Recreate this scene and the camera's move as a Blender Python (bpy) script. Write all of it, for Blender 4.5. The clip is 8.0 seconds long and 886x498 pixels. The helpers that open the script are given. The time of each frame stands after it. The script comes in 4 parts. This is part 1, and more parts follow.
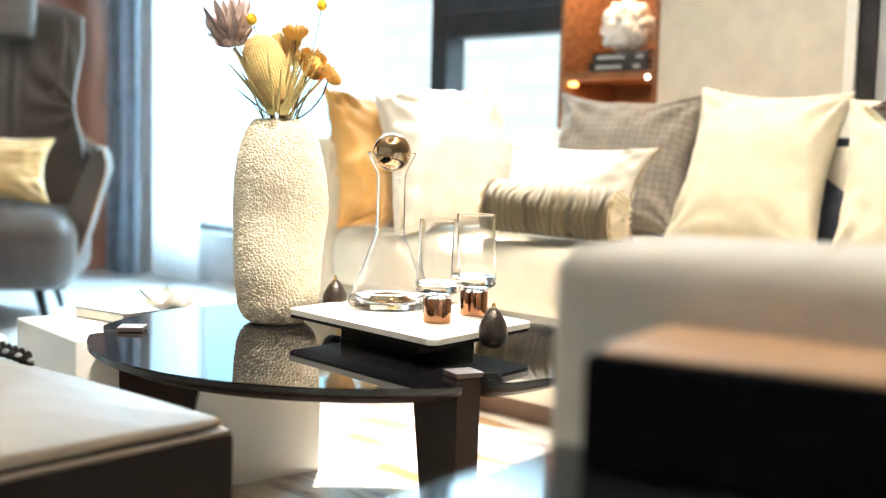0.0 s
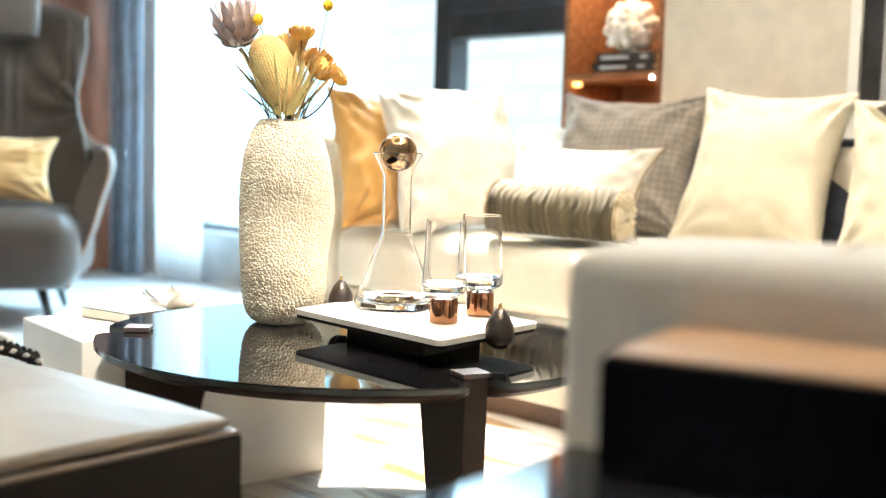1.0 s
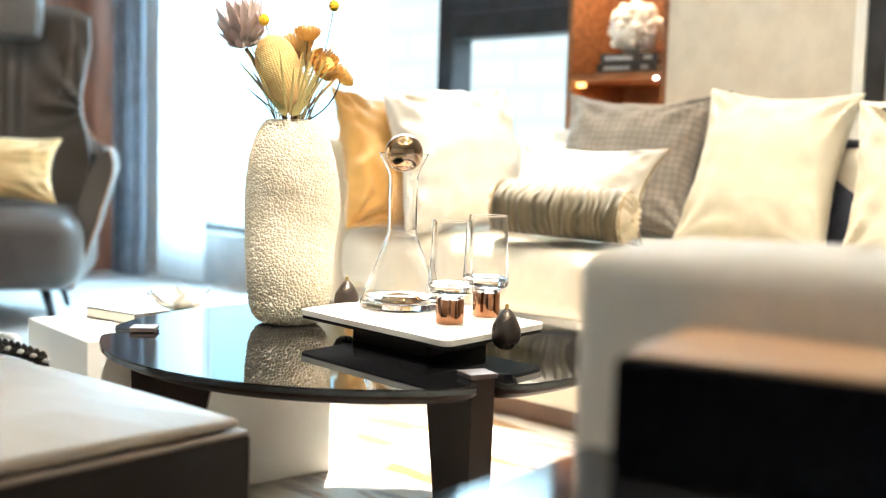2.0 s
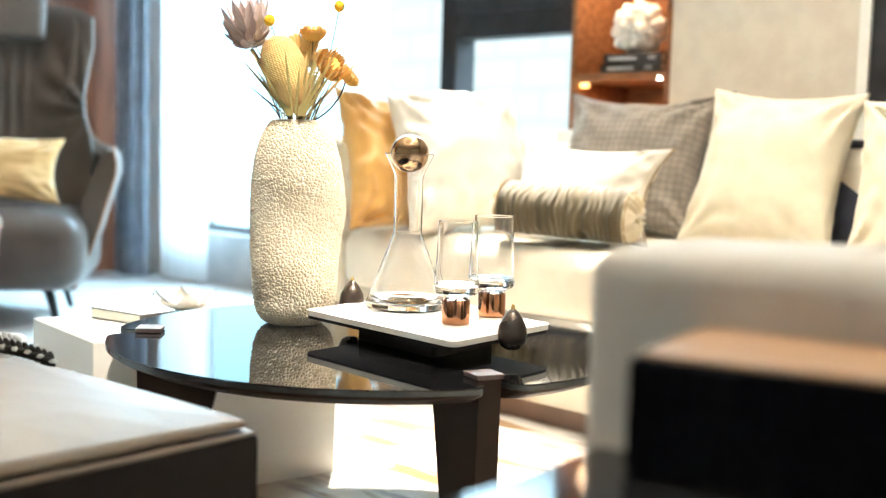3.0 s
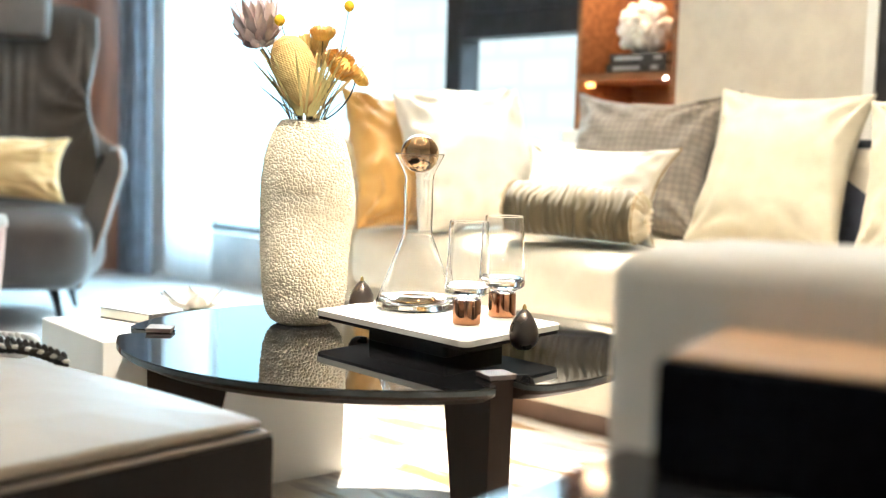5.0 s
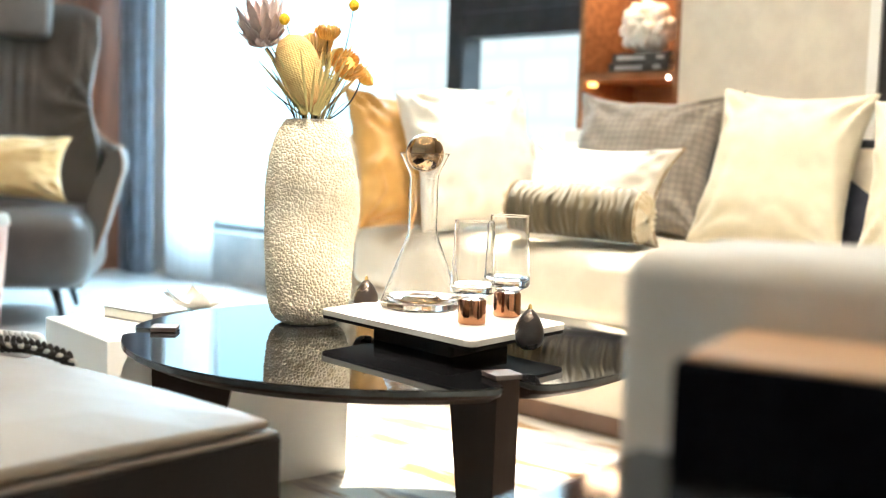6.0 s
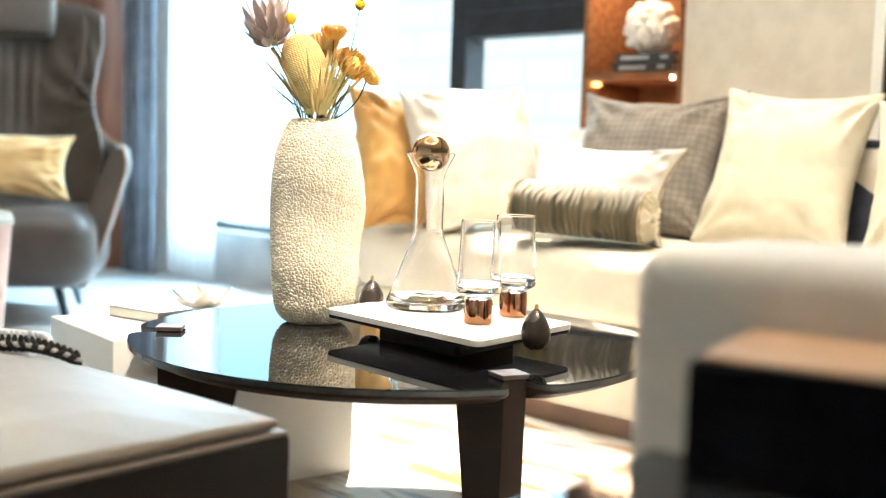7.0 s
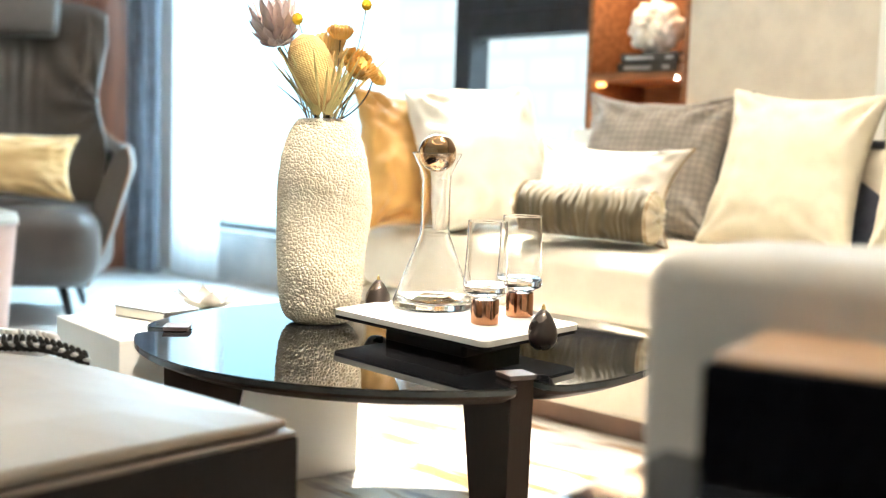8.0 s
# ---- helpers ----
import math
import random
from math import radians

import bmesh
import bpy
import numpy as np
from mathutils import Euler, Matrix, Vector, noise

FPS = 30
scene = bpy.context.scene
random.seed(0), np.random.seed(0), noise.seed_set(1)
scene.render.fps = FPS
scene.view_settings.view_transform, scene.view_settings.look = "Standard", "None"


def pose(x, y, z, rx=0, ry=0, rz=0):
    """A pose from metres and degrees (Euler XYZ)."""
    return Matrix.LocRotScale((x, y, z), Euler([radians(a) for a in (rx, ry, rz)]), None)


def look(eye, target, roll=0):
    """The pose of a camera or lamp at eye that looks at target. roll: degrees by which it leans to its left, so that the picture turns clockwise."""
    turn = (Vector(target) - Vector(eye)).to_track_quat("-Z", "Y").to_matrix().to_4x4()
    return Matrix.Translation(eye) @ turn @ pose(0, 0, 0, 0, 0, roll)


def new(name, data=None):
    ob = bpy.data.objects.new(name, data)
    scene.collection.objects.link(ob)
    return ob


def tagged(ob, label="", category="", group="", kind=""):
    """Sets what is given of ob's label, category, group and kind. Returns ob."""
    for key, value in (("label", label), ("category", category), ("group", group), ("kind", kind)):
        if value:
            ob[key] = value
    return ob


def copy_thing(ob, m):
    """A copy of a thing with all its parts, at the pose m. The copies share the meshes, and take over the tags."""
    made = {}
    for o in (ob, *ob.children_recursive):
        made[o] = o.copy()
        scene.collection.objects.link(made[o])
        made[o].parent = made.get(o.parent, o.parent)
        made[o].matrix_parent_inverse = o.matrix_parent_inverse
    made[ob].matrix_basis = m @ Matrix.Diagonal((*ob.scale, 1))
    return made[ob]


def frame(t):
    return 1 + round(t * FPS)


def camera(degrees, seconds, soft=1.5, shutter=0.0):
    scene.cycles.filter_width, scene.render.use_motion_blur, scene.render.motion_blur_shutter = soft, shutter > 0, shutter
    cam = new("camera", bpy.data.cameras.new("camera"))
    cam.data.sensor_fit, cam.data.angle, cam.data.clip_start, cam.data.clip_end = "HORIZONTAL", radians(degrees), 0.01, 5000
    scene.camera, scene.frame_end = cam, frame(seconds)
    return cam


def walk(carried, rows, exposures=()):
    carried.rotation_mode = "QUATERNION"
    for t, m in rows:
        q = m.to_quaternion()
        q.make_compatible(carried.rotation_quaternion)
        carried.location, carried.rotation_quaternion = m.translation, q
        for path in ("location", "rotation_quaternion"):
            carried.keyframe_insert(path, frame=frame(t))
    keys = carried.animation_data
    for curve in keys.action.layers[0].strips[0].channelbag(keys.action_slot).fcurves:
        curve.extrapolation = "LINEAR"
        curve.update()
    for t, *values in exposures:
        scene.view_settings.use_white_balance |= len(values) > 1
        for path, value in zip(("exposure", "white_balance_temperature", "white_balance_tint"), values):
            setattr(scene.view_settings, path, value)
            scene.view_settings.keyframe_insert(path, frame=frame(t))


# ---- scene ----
cam = camera(42.0, 8.0, soft=1.0)
cam.data.dof.use_dof = True
cam.data.dof.focus_distance = 1.9
cam.data.dof.aperture_fstop = 2.6
PATH = [
    (0, (0.0139, 0.0299, 0.6872), (0.0105, 2.0225, 0.5154), 1.63),
    (0.5, (0.0091, 0.0301, 0.6873), (0.0053, 2.0227, 0.5156), 1.66),
    (1, (0.0048, 0.0294, 0.6883), (-0.0003, 2.0219, 0.5158), 1.69),
    (1.5, (-0.0001, 0.0304, 0.6877), (-0.0058, 2.0230, 0.5158), 1.72),
    (3, (-0.0115, 0.0311, 0.6878), (-0.0205, 2.0238, 0.5168), 1.72),
    (3.5, (-0.0173, 0.0313, 0.6875), (-0.0252, 2.0240, 0.5168), 1.74),
    (4, (-0.0218, 0.0313, 0.6888), (-0.0297, 2.0239, 0.5167), 1.71),
    (4.5, (-0.0249, 0.0309, 0.6886), (-0.0339, 2.0235, 0.5168), 1.74),
    (6, (-0.0400, 0.0326, 0.6888), (-0.0469, 2.0250, 0.5152), 1.83),
    (6.5, (-0.0439, 0.0324, 0.6882), (-0.0516, 2.0249, 0.5149), 1.91),
    (7, (-0.0491, 0.0330, 0.6887), (-0.0572, 2.0253, 0.5143), 1.91),
    (7.5, (-0.0536, 0.0326, 0.6885), (-0.0628, 2.0250, 0.5142), 1.94),
    (8, (-0.0570, 0.0333, 0.6891), (-0.0685, 2.0256, 0.5144), 1.97),
]
walk(cam, [(t, look(eye, target, roll)) for t, eye, target, roll in PATH], exposures=[(0.0, 0.85, 6100, 10), (8.0, 0.85, 6100, 10)])

# ---- world, sun and large lights ----
world = bpy.data.worlds.new("world")
scene.world = world
world.use_nodes = True
wn = world.node_tree
sky = wn.nodes.new("ShaderNodeTexSky")
sky.sky_type = "NISHITA"
sky.sun_disc = False
sky.sun_elevation, sky.sun_rotation = radians(38), radians(-20)
wn.links.new(sky.outputs[0], wn.nodes["Background"].inputs[0])
wn.nodes["Background"].inputs[1].default_value = 0.12

sun = new("sun", bpy.data.lights.new("sun", "SUN"))
sun.data.energy, sun.data.angle, sun.data.color = 2.0, radians(2), (1.0, 0.93, 0.82)
sun.matrix_world = look((-2, 9, 7), (0, 3, 0))

ROOM = pose(0, 0, 0, 0, 0, -45)
CEIL = 2.75


def room(a, b, z=0.0, rz=0.0):
    """A pose in the room's own axes: a runs along the window wall, b towards it."""
    return ROOM @ pose(a, b, z, 0, 0, rz)


def spot(a, b, watts, size, target, colour=(1.0, 0.865, 0.68), blend=0.6):
    lamp = new("downlight_lamp", bpy.data.lights.new("downlight_lamp", "SPOT"))
    lamp.data.energy, lamp.data.spot_size, lamp.data.spot_blend, lamp.data.color = watts, radians(size), blend, colour
    lamp.data.shadow_soft_size = 0.05
    eye = room(a, b, CEIL - 0.045).translation
    lamp.matrix_world = look(eye, target or (eye.x, eye.y + 0.001, 0))
    return lamp


# recessed downlights: place in room axes, power, beam, and what a tilted one is turned to
DOWNLIGHTS = [(-2.2, 2.35, 44, 70, None), (-1.5, 2.20, 112, 62, None), (-0.8, 2.1, 26, 62, None), (-2.95, 2.60, 1250, 27, (0.04, 2.32, 0)),
              (-0.55, 0.95, 280, 26, (-0.22, 2.12, 0.58)), (-1.2, 1.75, 50, 70, None), (-0.26, 1.02, 60, 46, None), (-1.9, 0.2, 16, 70, None),
              (-3.6, 1.9, 90, 50, (-0.75, 2.4, 0.2)), (-2.85, 1.05, 60, 56, (-1.60, 4.8, 0.6)), (-1.0, -1.2, 34, 80, None), (-3.2, -0.8, 34, 80, None), (0.9, -1.0, 20, 70, None)]
for row in DOWNLIGHTS:
    spot(*row)


# ---- materials ----
def mat(name, col, rough=0.6, metal=0.0, col2=None, scale=8.0, stretch=(1, 1, 1), bump=0.0, bscale=60.0, detail=4.0, sheen=0.0,
        trans=0.0, ior=1.45, coat=0.0, mid=0.5, width=0.25, rvar=0.0, world_space=False):
    m = bpy.data.materials.new(name)
    m.use_nodes = True
    nt = m.node_tree
    p = nt.nodes["Principled BSDF"]
    p.inputs["Base Color"].default_value = (*col, 1)
    p.inputs["Roughness"].default_value = rough
    p.inputs["Metallic"].default_value = metal
    p.inputs["IOR"].default_value = ior
    p.inputs["Transmission Weight"].default_value = trans
    p.inputs["Coat Weight"].default_value = coat
    p.inputs["Sheen Weight"].default_value = sheen
    tc = nt.nodes.new("ShaderNodeTexCoord")
    mp = nt.nodes.new("ShaderNodeMapping")
    mp.inputs["Scale"].default_value = stretch
    if world_space:
        geo = nt.nodes.new("ShaderNodeNewGeometry")
        nt.links.new(geo.outputs["Position"], mp.inputs["Vector"])
    else:
        nt.links.new(tc.outputs["Object"], mp.inputs["Vector"])
    if col2:
        no = nt.nodes.new("ShaderNodeTexNoise")
        no.inputs["Scale"].default_value, no.inputs["Detail"].default_value = scale, detail
        nt.links.new(mp.outputs[0], no.inputs["Vector"])
        ra = nt.nodes.new("ShaderNodeValToRGB")
        ra.color_ramp.elements[0].position, ra.color_ramp.elements[1].position = mid - width / 2, mid + width / 2
        ra.color_ramp.elements[0].color, ra.color_ramp.elements[1].color = (*col, 1), (*col2, 1)
        nt.links.new(no.outputs["Fac"], ra.inputs[0])
        nt.links.new(ra.outputs[0], p.inputs["Base Color"])
        if rvar:
            mr = nt.nodes.new("ShaderNodeMapRange")
            mr.inputs["To Min"].default_value, mr.inputs["To Max"].default_value = rough - rvar, rough + rvar
            nt.links.new(no.outputs["Fac"], mr.inputs[0])
            nt.links.new(mr.outputs[0], p.inputs["Roughness"])
    if bump:
        n2 = nt.nodes.new("ShaderNodeTexNoise")
        n2.inputs["Scale"].default_value, n2.inputs["Detail"].default_value = bscale, 5.0
        nt.links.new(mp.outputs[0], n2.inputs["Vector"])
        bu = nt.nodes.new("ShaderNodeBump")
        bu.inputs["Strength"].default_value, bu.inputs["Distance"].default_value = bump, 0.004
        nt.links.new(n2.outputs["Fac"], bu.inputs["Height"])
        nt.links.new(bu.outputs[0], p.inputs["Normal"])
    return m


def weave(name, col, col2, scale, rough=0.9, check=0.0, checkcol=None):
    """Woven cloth: fine warp and weft relief, with an uneven yarn colour."""
    m = mat(name, col, rough, 0, col2, 14, sheen=0.25)
    nt = m.node_tree
    p = nt.nodes["Principled BSDF"]
    tc = nt.nodes["Texture Coordinate"]
    waves = []
    for direction in ("X", "Z"):
        w = nt.nodes.new("ShaderNodeTexWave")
        w.bands_direction = direction
        w.inputs["Scale"].default_value, w.inputs["Distortion"].default_value = scale, 1.2
        nt.links.new(tc.outputs["Object"], w.inputs["Vector"])
        waves.append(w)
    add = nt.nodes.new("ShaderNodeMath")
    nt.links.new(waves[0].outputs["Fac"], add.inputs[0])
    nt.links.new(waves[1].outputs["Fac"], add.inputs[1])
    bu = nt.nodes.new("ShaderNodeBump")
    bu.inputs["Strength"].default_value, bu.inputs["Distance"].default_value = 0.25, 0.002
    nt.links.new(add.outputs[0], bu.inputs["Height"])
    nt.links.new(bu.outputs[0], p.inputs["Normal"])
    if check:
        prev = p.inputs["Base Color"].links[0].from_socket
        for direction in ("X", "Z"):
            w = nt.nodes.new("ShaderNodeTexWave")
            w.bands_direction = direction
            w.inputs["Scale"].default_value, w.inputs["Distortion"].default_value = check, 2.2
            w.inputs["Detail"].default_value, w.inputs["Detail Scale"].default_value = 4, 3
            nt.links.new(tc.outputs["Object"], w.inputs["Vector"])
            r = nt.nodes.new("ShaderNodeValToRGB")
            r.color_ramp.elements[0].position, r.color_ramp.elements[1].position = 0.55, 0.95
            r.color_ramp.elements[1].color = (0.36, 0.36, 0.36, 1)
            nt.links.new(w.outputs["Fac"], r.inputs[0])
            mx = nt.nodes.new("ShaderNodeMix")
            mx.data_type = "RGBA"
            nt.links.new(r.outputs[0], mx.inputs["Factor"])
            nt.links.new(prev, mx.inputs[6])
            mx.inputs[7].default_value = (*checkcol, 1)
            prev = mx.outputs[2]
        nt.links.new(prev, p.inputs["Base Color"])
    return m


def glow(name, col, strength):
    m = bpy.data.materials.new(name)
    m.use_nodes = True
    p = m.node_tree.nodes["Principled BSDF"]
    p.inputs["Base Color"].default_value = (*col, 1)
    p.inputs["Emission Color"].default_value = (*col, 1)
    p.inputs["Emission Strength"].default_value = strength
    return m


M = dict(
    floor=mat("polished_stone", (0.62, 0.62, 0.61), 0.12, 0, (0.74, 0.74, 0.73), 2.5, bump=0.02, rvar=0.05),
    rug=mat("rug_pile", (0.80, 0.76, 0.68), 0.95, 0, (0.36, 0.20, 0.07), 3.6, stretch=(0.8, 3.2, 1), bump=0.8, bscale=420, mid=0.56, width=0.08, sheen=0.3),
    paint=mat("white_paint", (0.80, 0.79, 0.77), 0.7, 0, (0.76, 0.75, 0.73), 3, bump=0.05, bscale=120),
    wood=mat("red_brown_veneer", (0.15, 0.045, 0.017), 0.35, 0, (0.085, 0.027, 0.011), 5, stretch=(9, 9, 0.6), bump=0.05, bscale=50, rvar=0.08),
    shelfwood=mat("warm_walnut", (0.29, 0.13, 0.058), 0.4, 0, (0.17, 0.07, 0.03), 6, stretch=(1.2, 8, 8), bump=0.05, rvar=0.08),
    panel=weave("wall_fabric", (0.66, 0.60, 0.50), (0.60, 0.54, 0.45), 160),
    stone=mat("grey_marble", (0.55, 0.54, 0.53), 0.25, 0, (0.42, 0.42, 0.43), 4, bump=0.03),
    alu=mat("dark_window_aluminium", (0.05, 0.048, 0.05), 0.4, 0.6, (0.07, 0.067, 0.07), 12, bump=0.03, rvar=0.06),
    pane=mat("window_glass", (1, 1, 1), 0.0, 0, trans=1.0, ior=1.02),
    curtain=weave("grey_blue_curtain", (0.17, 0.19, 0.235), (0.125, 0.14, 0.175), 220),
    sofa=weave("cream_upholstery", (0.76, 0.69, 0.57), (0.70, 0.63, 0.51), 240),
    greige=weave("greige_upholstery", (0.71, 0.645, 0.565), (0.65, 0.59, 0.515), 240),
    plinth=mat("brown_plinth", (0.20, 0.12, 0.08), 0.5, 0, (0.15, 0.09, 0.06), 9, bump=0.05),
    creamcloth=weave("cream_cotton", (0.70, 0.635, 0.49), (0.64, 0.575, 0.435), 260),
    whitecloth=weave("white_cotton", (0.70, 0.655, 0.575), (0.64, 0.595, 0.515), 260),
    mustard=mat("mustard_satin", (0.60, 0.335, 0.085), 0.45, 0, (0.50, 0.265, 0.062), 9, bump=0.15, bscale=30, sheen=0.4),
    greycheck=weave("grey_check_tweed", (0.275, 0.235, 0.190), (0.215, 0.182, 0.146), 200, 0.95, 16, (0.10, 0.09, 0.08)),
    olive=mat("olive_velvet", (0.045, 0.035, 0.016), 0.8, 0, (0.105, 0.083, 0.042), 5, stretch=(7, 0.5, 0.5), bump=0.1, bscale=90, sheen=0.25, width=0.35),
    navy=mat("navy_cloth", (0.03, 0.035, 0.055), 0.8, 0, (0.045, 0.05, 0.07), 30, bump=0.3, bscale=200),
    brownfur=mat("dark_brown_plush", (0.05, 0.03, 0.022), 0.95, 0, (0.08, 0.05, 0.035), 60, bump=0.9, bscale=220, sheen=0.5),
    leather=mat("grey_taupe_leather", (0.090, 0.073, 0.062), 0.50, 0, (0.068, 0.055, 0.047), 6, bump=0.2, bscale=160, rvar=0.07, ior=1.42),
    seatleather=mat("brown_taupe_leather", (0.062, 0.046, 0.038), 0.42, 0, (0.048, 0.035, 0.029), 6, bump=0.2, bscale=160, rvar=0.07, ior=1.40),
    welt=mat("tan_leather_edge", (0.24, 0.105, 0.05), 0.65, 0, (0.19, 0.08, 0.035), 20, bump=0.1),
    blackmetal=mat("black_metal", (0.02, 0.02, 0.022), 0.35, 0.5, (0.03, 0.03, 0.032), 20, bump=0.03),
    silk=mat("gold_silk", (0.62, 0.42, 0.19), 0.4, 0, (0.50, 0.30, 0.11), 6, bump=0.12, bscale=25, sheen=0.4),
    white=mat("white_lacquer", (0.86, 0.845, 0.795), 0.35, 0, (0.83, 0.815, 0.765), 4, bump=0.02, bscale=40),
    blackglass=mat("black_glass", (0.006, 0.006, 0.007), 0.025, 0, (0.009, 0.009, 0.010), 3, ior=1.62, rvar=0.012),
    bevel=mat("polished_glass_edge", (0.10, 0.105, 0.105), 0.08, 0, (0.07, 0.075, 0.075), 30, ior=1.6),
    bronze=mat("bronze_lacquer", (0.050, 0.031, 0.023), 0.42, 0.0, (0.038, 0.023, 0.017), 7, stretch=(1, 1, 0.3), bump=0.03, bscale=150, rvar=0.06, ior=1.3),
    pad=mat("rose_bronze_cap", (0.20, 0.145, 0.125), 0.5, 0.4, (0.17, 0.12, 0.105), 25, bump=0.03),
    ceramic=mat("cream_ceramic", (0.82, 0.73, 0.58), 0.6, 0, (0.72, 0.62, 0.46), 55, bump=0.12, bscale=300),
    marble=mat("white_marble", (0.76, 0.73, 0.67), 0.25, 0, (0.66, 0.63, 0.57), 9, bump=0.02),
    black=mat("black_lacquer", (0.005, 0.005, 0.006), 0.45, 0, (0.008, 0.008, 0.008), 20, bump=0.02, ior=1.3),
    glass=mat("clear_glass", (1, 1, 1), 0.0, 0, trans=1.0, ior=1.46),
    copper=mat("copper_plate", (0.40, 0.195, 0.105), 0.07, 1.0, (0.34, 0.16, 0.085), 18, rvar=0.03),
    smoke=mat("smoked_gold_mirror", (0.50, 0.33, 0.18), 0.04, 1.0, (0.44, 0.28, 0.15), 12, rvar=0.01),
    gunmetal=mat("dark_bronze_drop", (0.13, 0.105, 0.09), 0.28, 0.85, (0.10, 0.08, 0.07), 30, bump=0.03, rvar=0.05),
    brass=mat("brass_tip", (0.80, 0.55, 0.20), 0.25, 1.0, (0.7, 0.47, 0.16), 30),
    ottotop=mat("ivory_leather", (0.315, 0.250, 0.192), 0.46, 0, (0.275, 0.218, 0.165), 5, bump=0.12, bscale=220, rvar=0.06),
    ottoband=mat("taupe_leather_band", (0.26, 0.205, 0.165), 0.5, 0, (0.21, 0.165, 0.13), 9, bump=0.1, bscale=200),
    ottobase=mat("dark_brown_leather", (0.016, 0.011, 0.009), 0.55, 0, (0.012, 0.008, 0.0065), 6, bump=0.2, bscale=200, rvar=0.06, ior=1.3),
    # bolster ends: the gleam of downlights on them is put into this pale colour
    satin=mat("gleaming_satin", (0.62, 0.55, 0.42), 0.35, 0, (0.40, 0.34, 0.21), 12, bump=0.15, bscale=60, sheen=0.3),
    tanpipe=mat("tan_piping", (0.30, 0.21, 0.11), 0.7, 0, (0.24, 0.16, 0.08), 20, bump=0.1),
    darkpipe=mat("charcoal_piping", (0.035, 0.030, 0.027), 0.8, 0, (0.05, 0.044, 0.04), 30, bump=0.2),
    knit=mat("white_wool", (0.76, 0.74, 0.71), 0.95, 0, (0.68, 0.66, 0.63), 40, bump=0.8, bscale=180),
    braid=mat("black_yarn", (0.03, 0.028, 0.027), 0.9, 0, (0.05, 0.045, 0.043), 60, bump=0.5, bscale=300),
    speaker=mat("black_speaker_cloth", (0.004, 0.004, 0.006), 0.9, 0, (0.007, 0.007, 0.010), 90, bump=0.3, bscale=500, ior=1.15),
    oak=mat("light_oak", (0.55, 0.34, 0.19), 0.5, 0, (0.44, 0.26, 0.14), 7, stretch=(1.5, 12, 12), bump=0.06, bscale=80),
    darktop=mat("dark_polished_top", (0.012, 0.012, 0.014), 0.08, 0, (0.018, 0.018, 0.02), 5, ior=1.42, rvar=0.02),
    page=mat("cream_pages", (0.74, 0.70, 0.60), 0.85, 0, (0.66, 0.62, 0.52), 60, stretch=(1, 1, 30), bump=0.1),
    cover=mat("dark_book_cover", (0.035, 0.032, 0.03), 0.5, 0, (0.05, 0.046, 0.043), 12, bump=0.05),
    # white petals: their grey shading is put into the base colour
    porcelain=mat("shaded_porcelain", (0.47, 0.44, 0.40), 0.3, 0, (0.40, 0.37, 0.32), 14, bump=0.03),
    blush=mat("blush_leather", (0.42, 0.23, 0.17), 0.5, 0, (0.36, 0.195, 0.145), 7, bump=0.15, bscale=200),
    coral=mat("white_coral", (0.84, 0.81, 0.76), 0.7, 0, (0.74, 0.70, 0.63), 25, bump=0.3, bscale=90),
    protea=mat("dusty_mauve_bract", (0.50, 0.38, 0.36), 0.75, 0, (0.66, 0.54, 0.50), 30, stretch=(1, 1, 0.4), bump=0.25, bscale=160, sheen=0.4),
    banksia=mat("dried_banksia", (0.70, 0.51, 0.20), 0.8, 0, (0.42, 0.22, 0.08), 14, bump=0.4, bscale=260),
    olive_leaf=mat("dried_olive_leaf", (0.36, 0.30, 0.11), 0.65, 0, (0.56, 0.46, 0.19), 18, bump=0.2, bscale=120),
    strawflower=mat("amber_dried_petal", (0.88, 0.60, 0.16), 0.7, 0, (0.58, 0.27, 0.06), 34, bump=0.2, bscale=150),
    palepetal=mat("pale_gold_petal", (0.82, 0.64, 0.30), 0.7, 0, (0.70, 0.47, 0.17), 26, bump=0.2, bscale=150),
    yellow=mat("yellow_pollen_ball", (0.75, 0.47, 0.02), 0.85, 0, (0.62, 0.36, 0.01), 90, bump=0.6, bscale=400),
    stem=mat("dry_stem", (0.16, 0.13, 0.07), 0.7, 0, (0.28, 0.24, 0.12), 30, bump=0.2),
    darkstem=mat("dark_dry_stem", (0.05, 0.045, 0.04), 0.7, 0, (0.10, 0.09, 0.07), 30, bump=0.2),
    lampglow=glow("lamp_diffuser", (1.0, 0.85, 0.62), 14),
    shelfglow=glow("shelf_lamp", (1.0, 0.90, 0.75), 12),
    amberglow=glow("amber_lamp", (1.0, 0.55, 0.15), 3),
)

# lilac-grey strokes crossing the gold ones on the rug
nt = M["rug"].node_tree
p = nt.nodes["Principled BSDF"]
gold = p.inputs["Base Color"].links[0].from_socket
mp = nt.nodes.new("ShaderNodeMapping")
mp.inputs["Scale"].default_value, mp.inputs["Location"].default_value = (0.9, 3.6, 1), (4.3, 1.7, 0)
no, ra, mx = nt.nodes.new("ShaderNodeTexNoise"), nt.nodes.new("ShaderNodeValToRGB"), nt.nodes.new("ShaderNodeMix")
nt.links.new(nt.nodes["Texture Coordinate"].outputs["Object"], mp.inputs["Vector"])
nt.links.new(mp.outputs[0], no.inputs["Vector"])
no.inputs["Scale"].default_value, no.inputs["Detail"].default_value = 3.2, 4.0
ra.color_ramp.elements[0].position, ra.color_ramp.elements[1].position = 0.54, 0.64
nt.links.new(no.outputs["Fac"], ra.inputs[0])
mx.data_type = "RGBA"
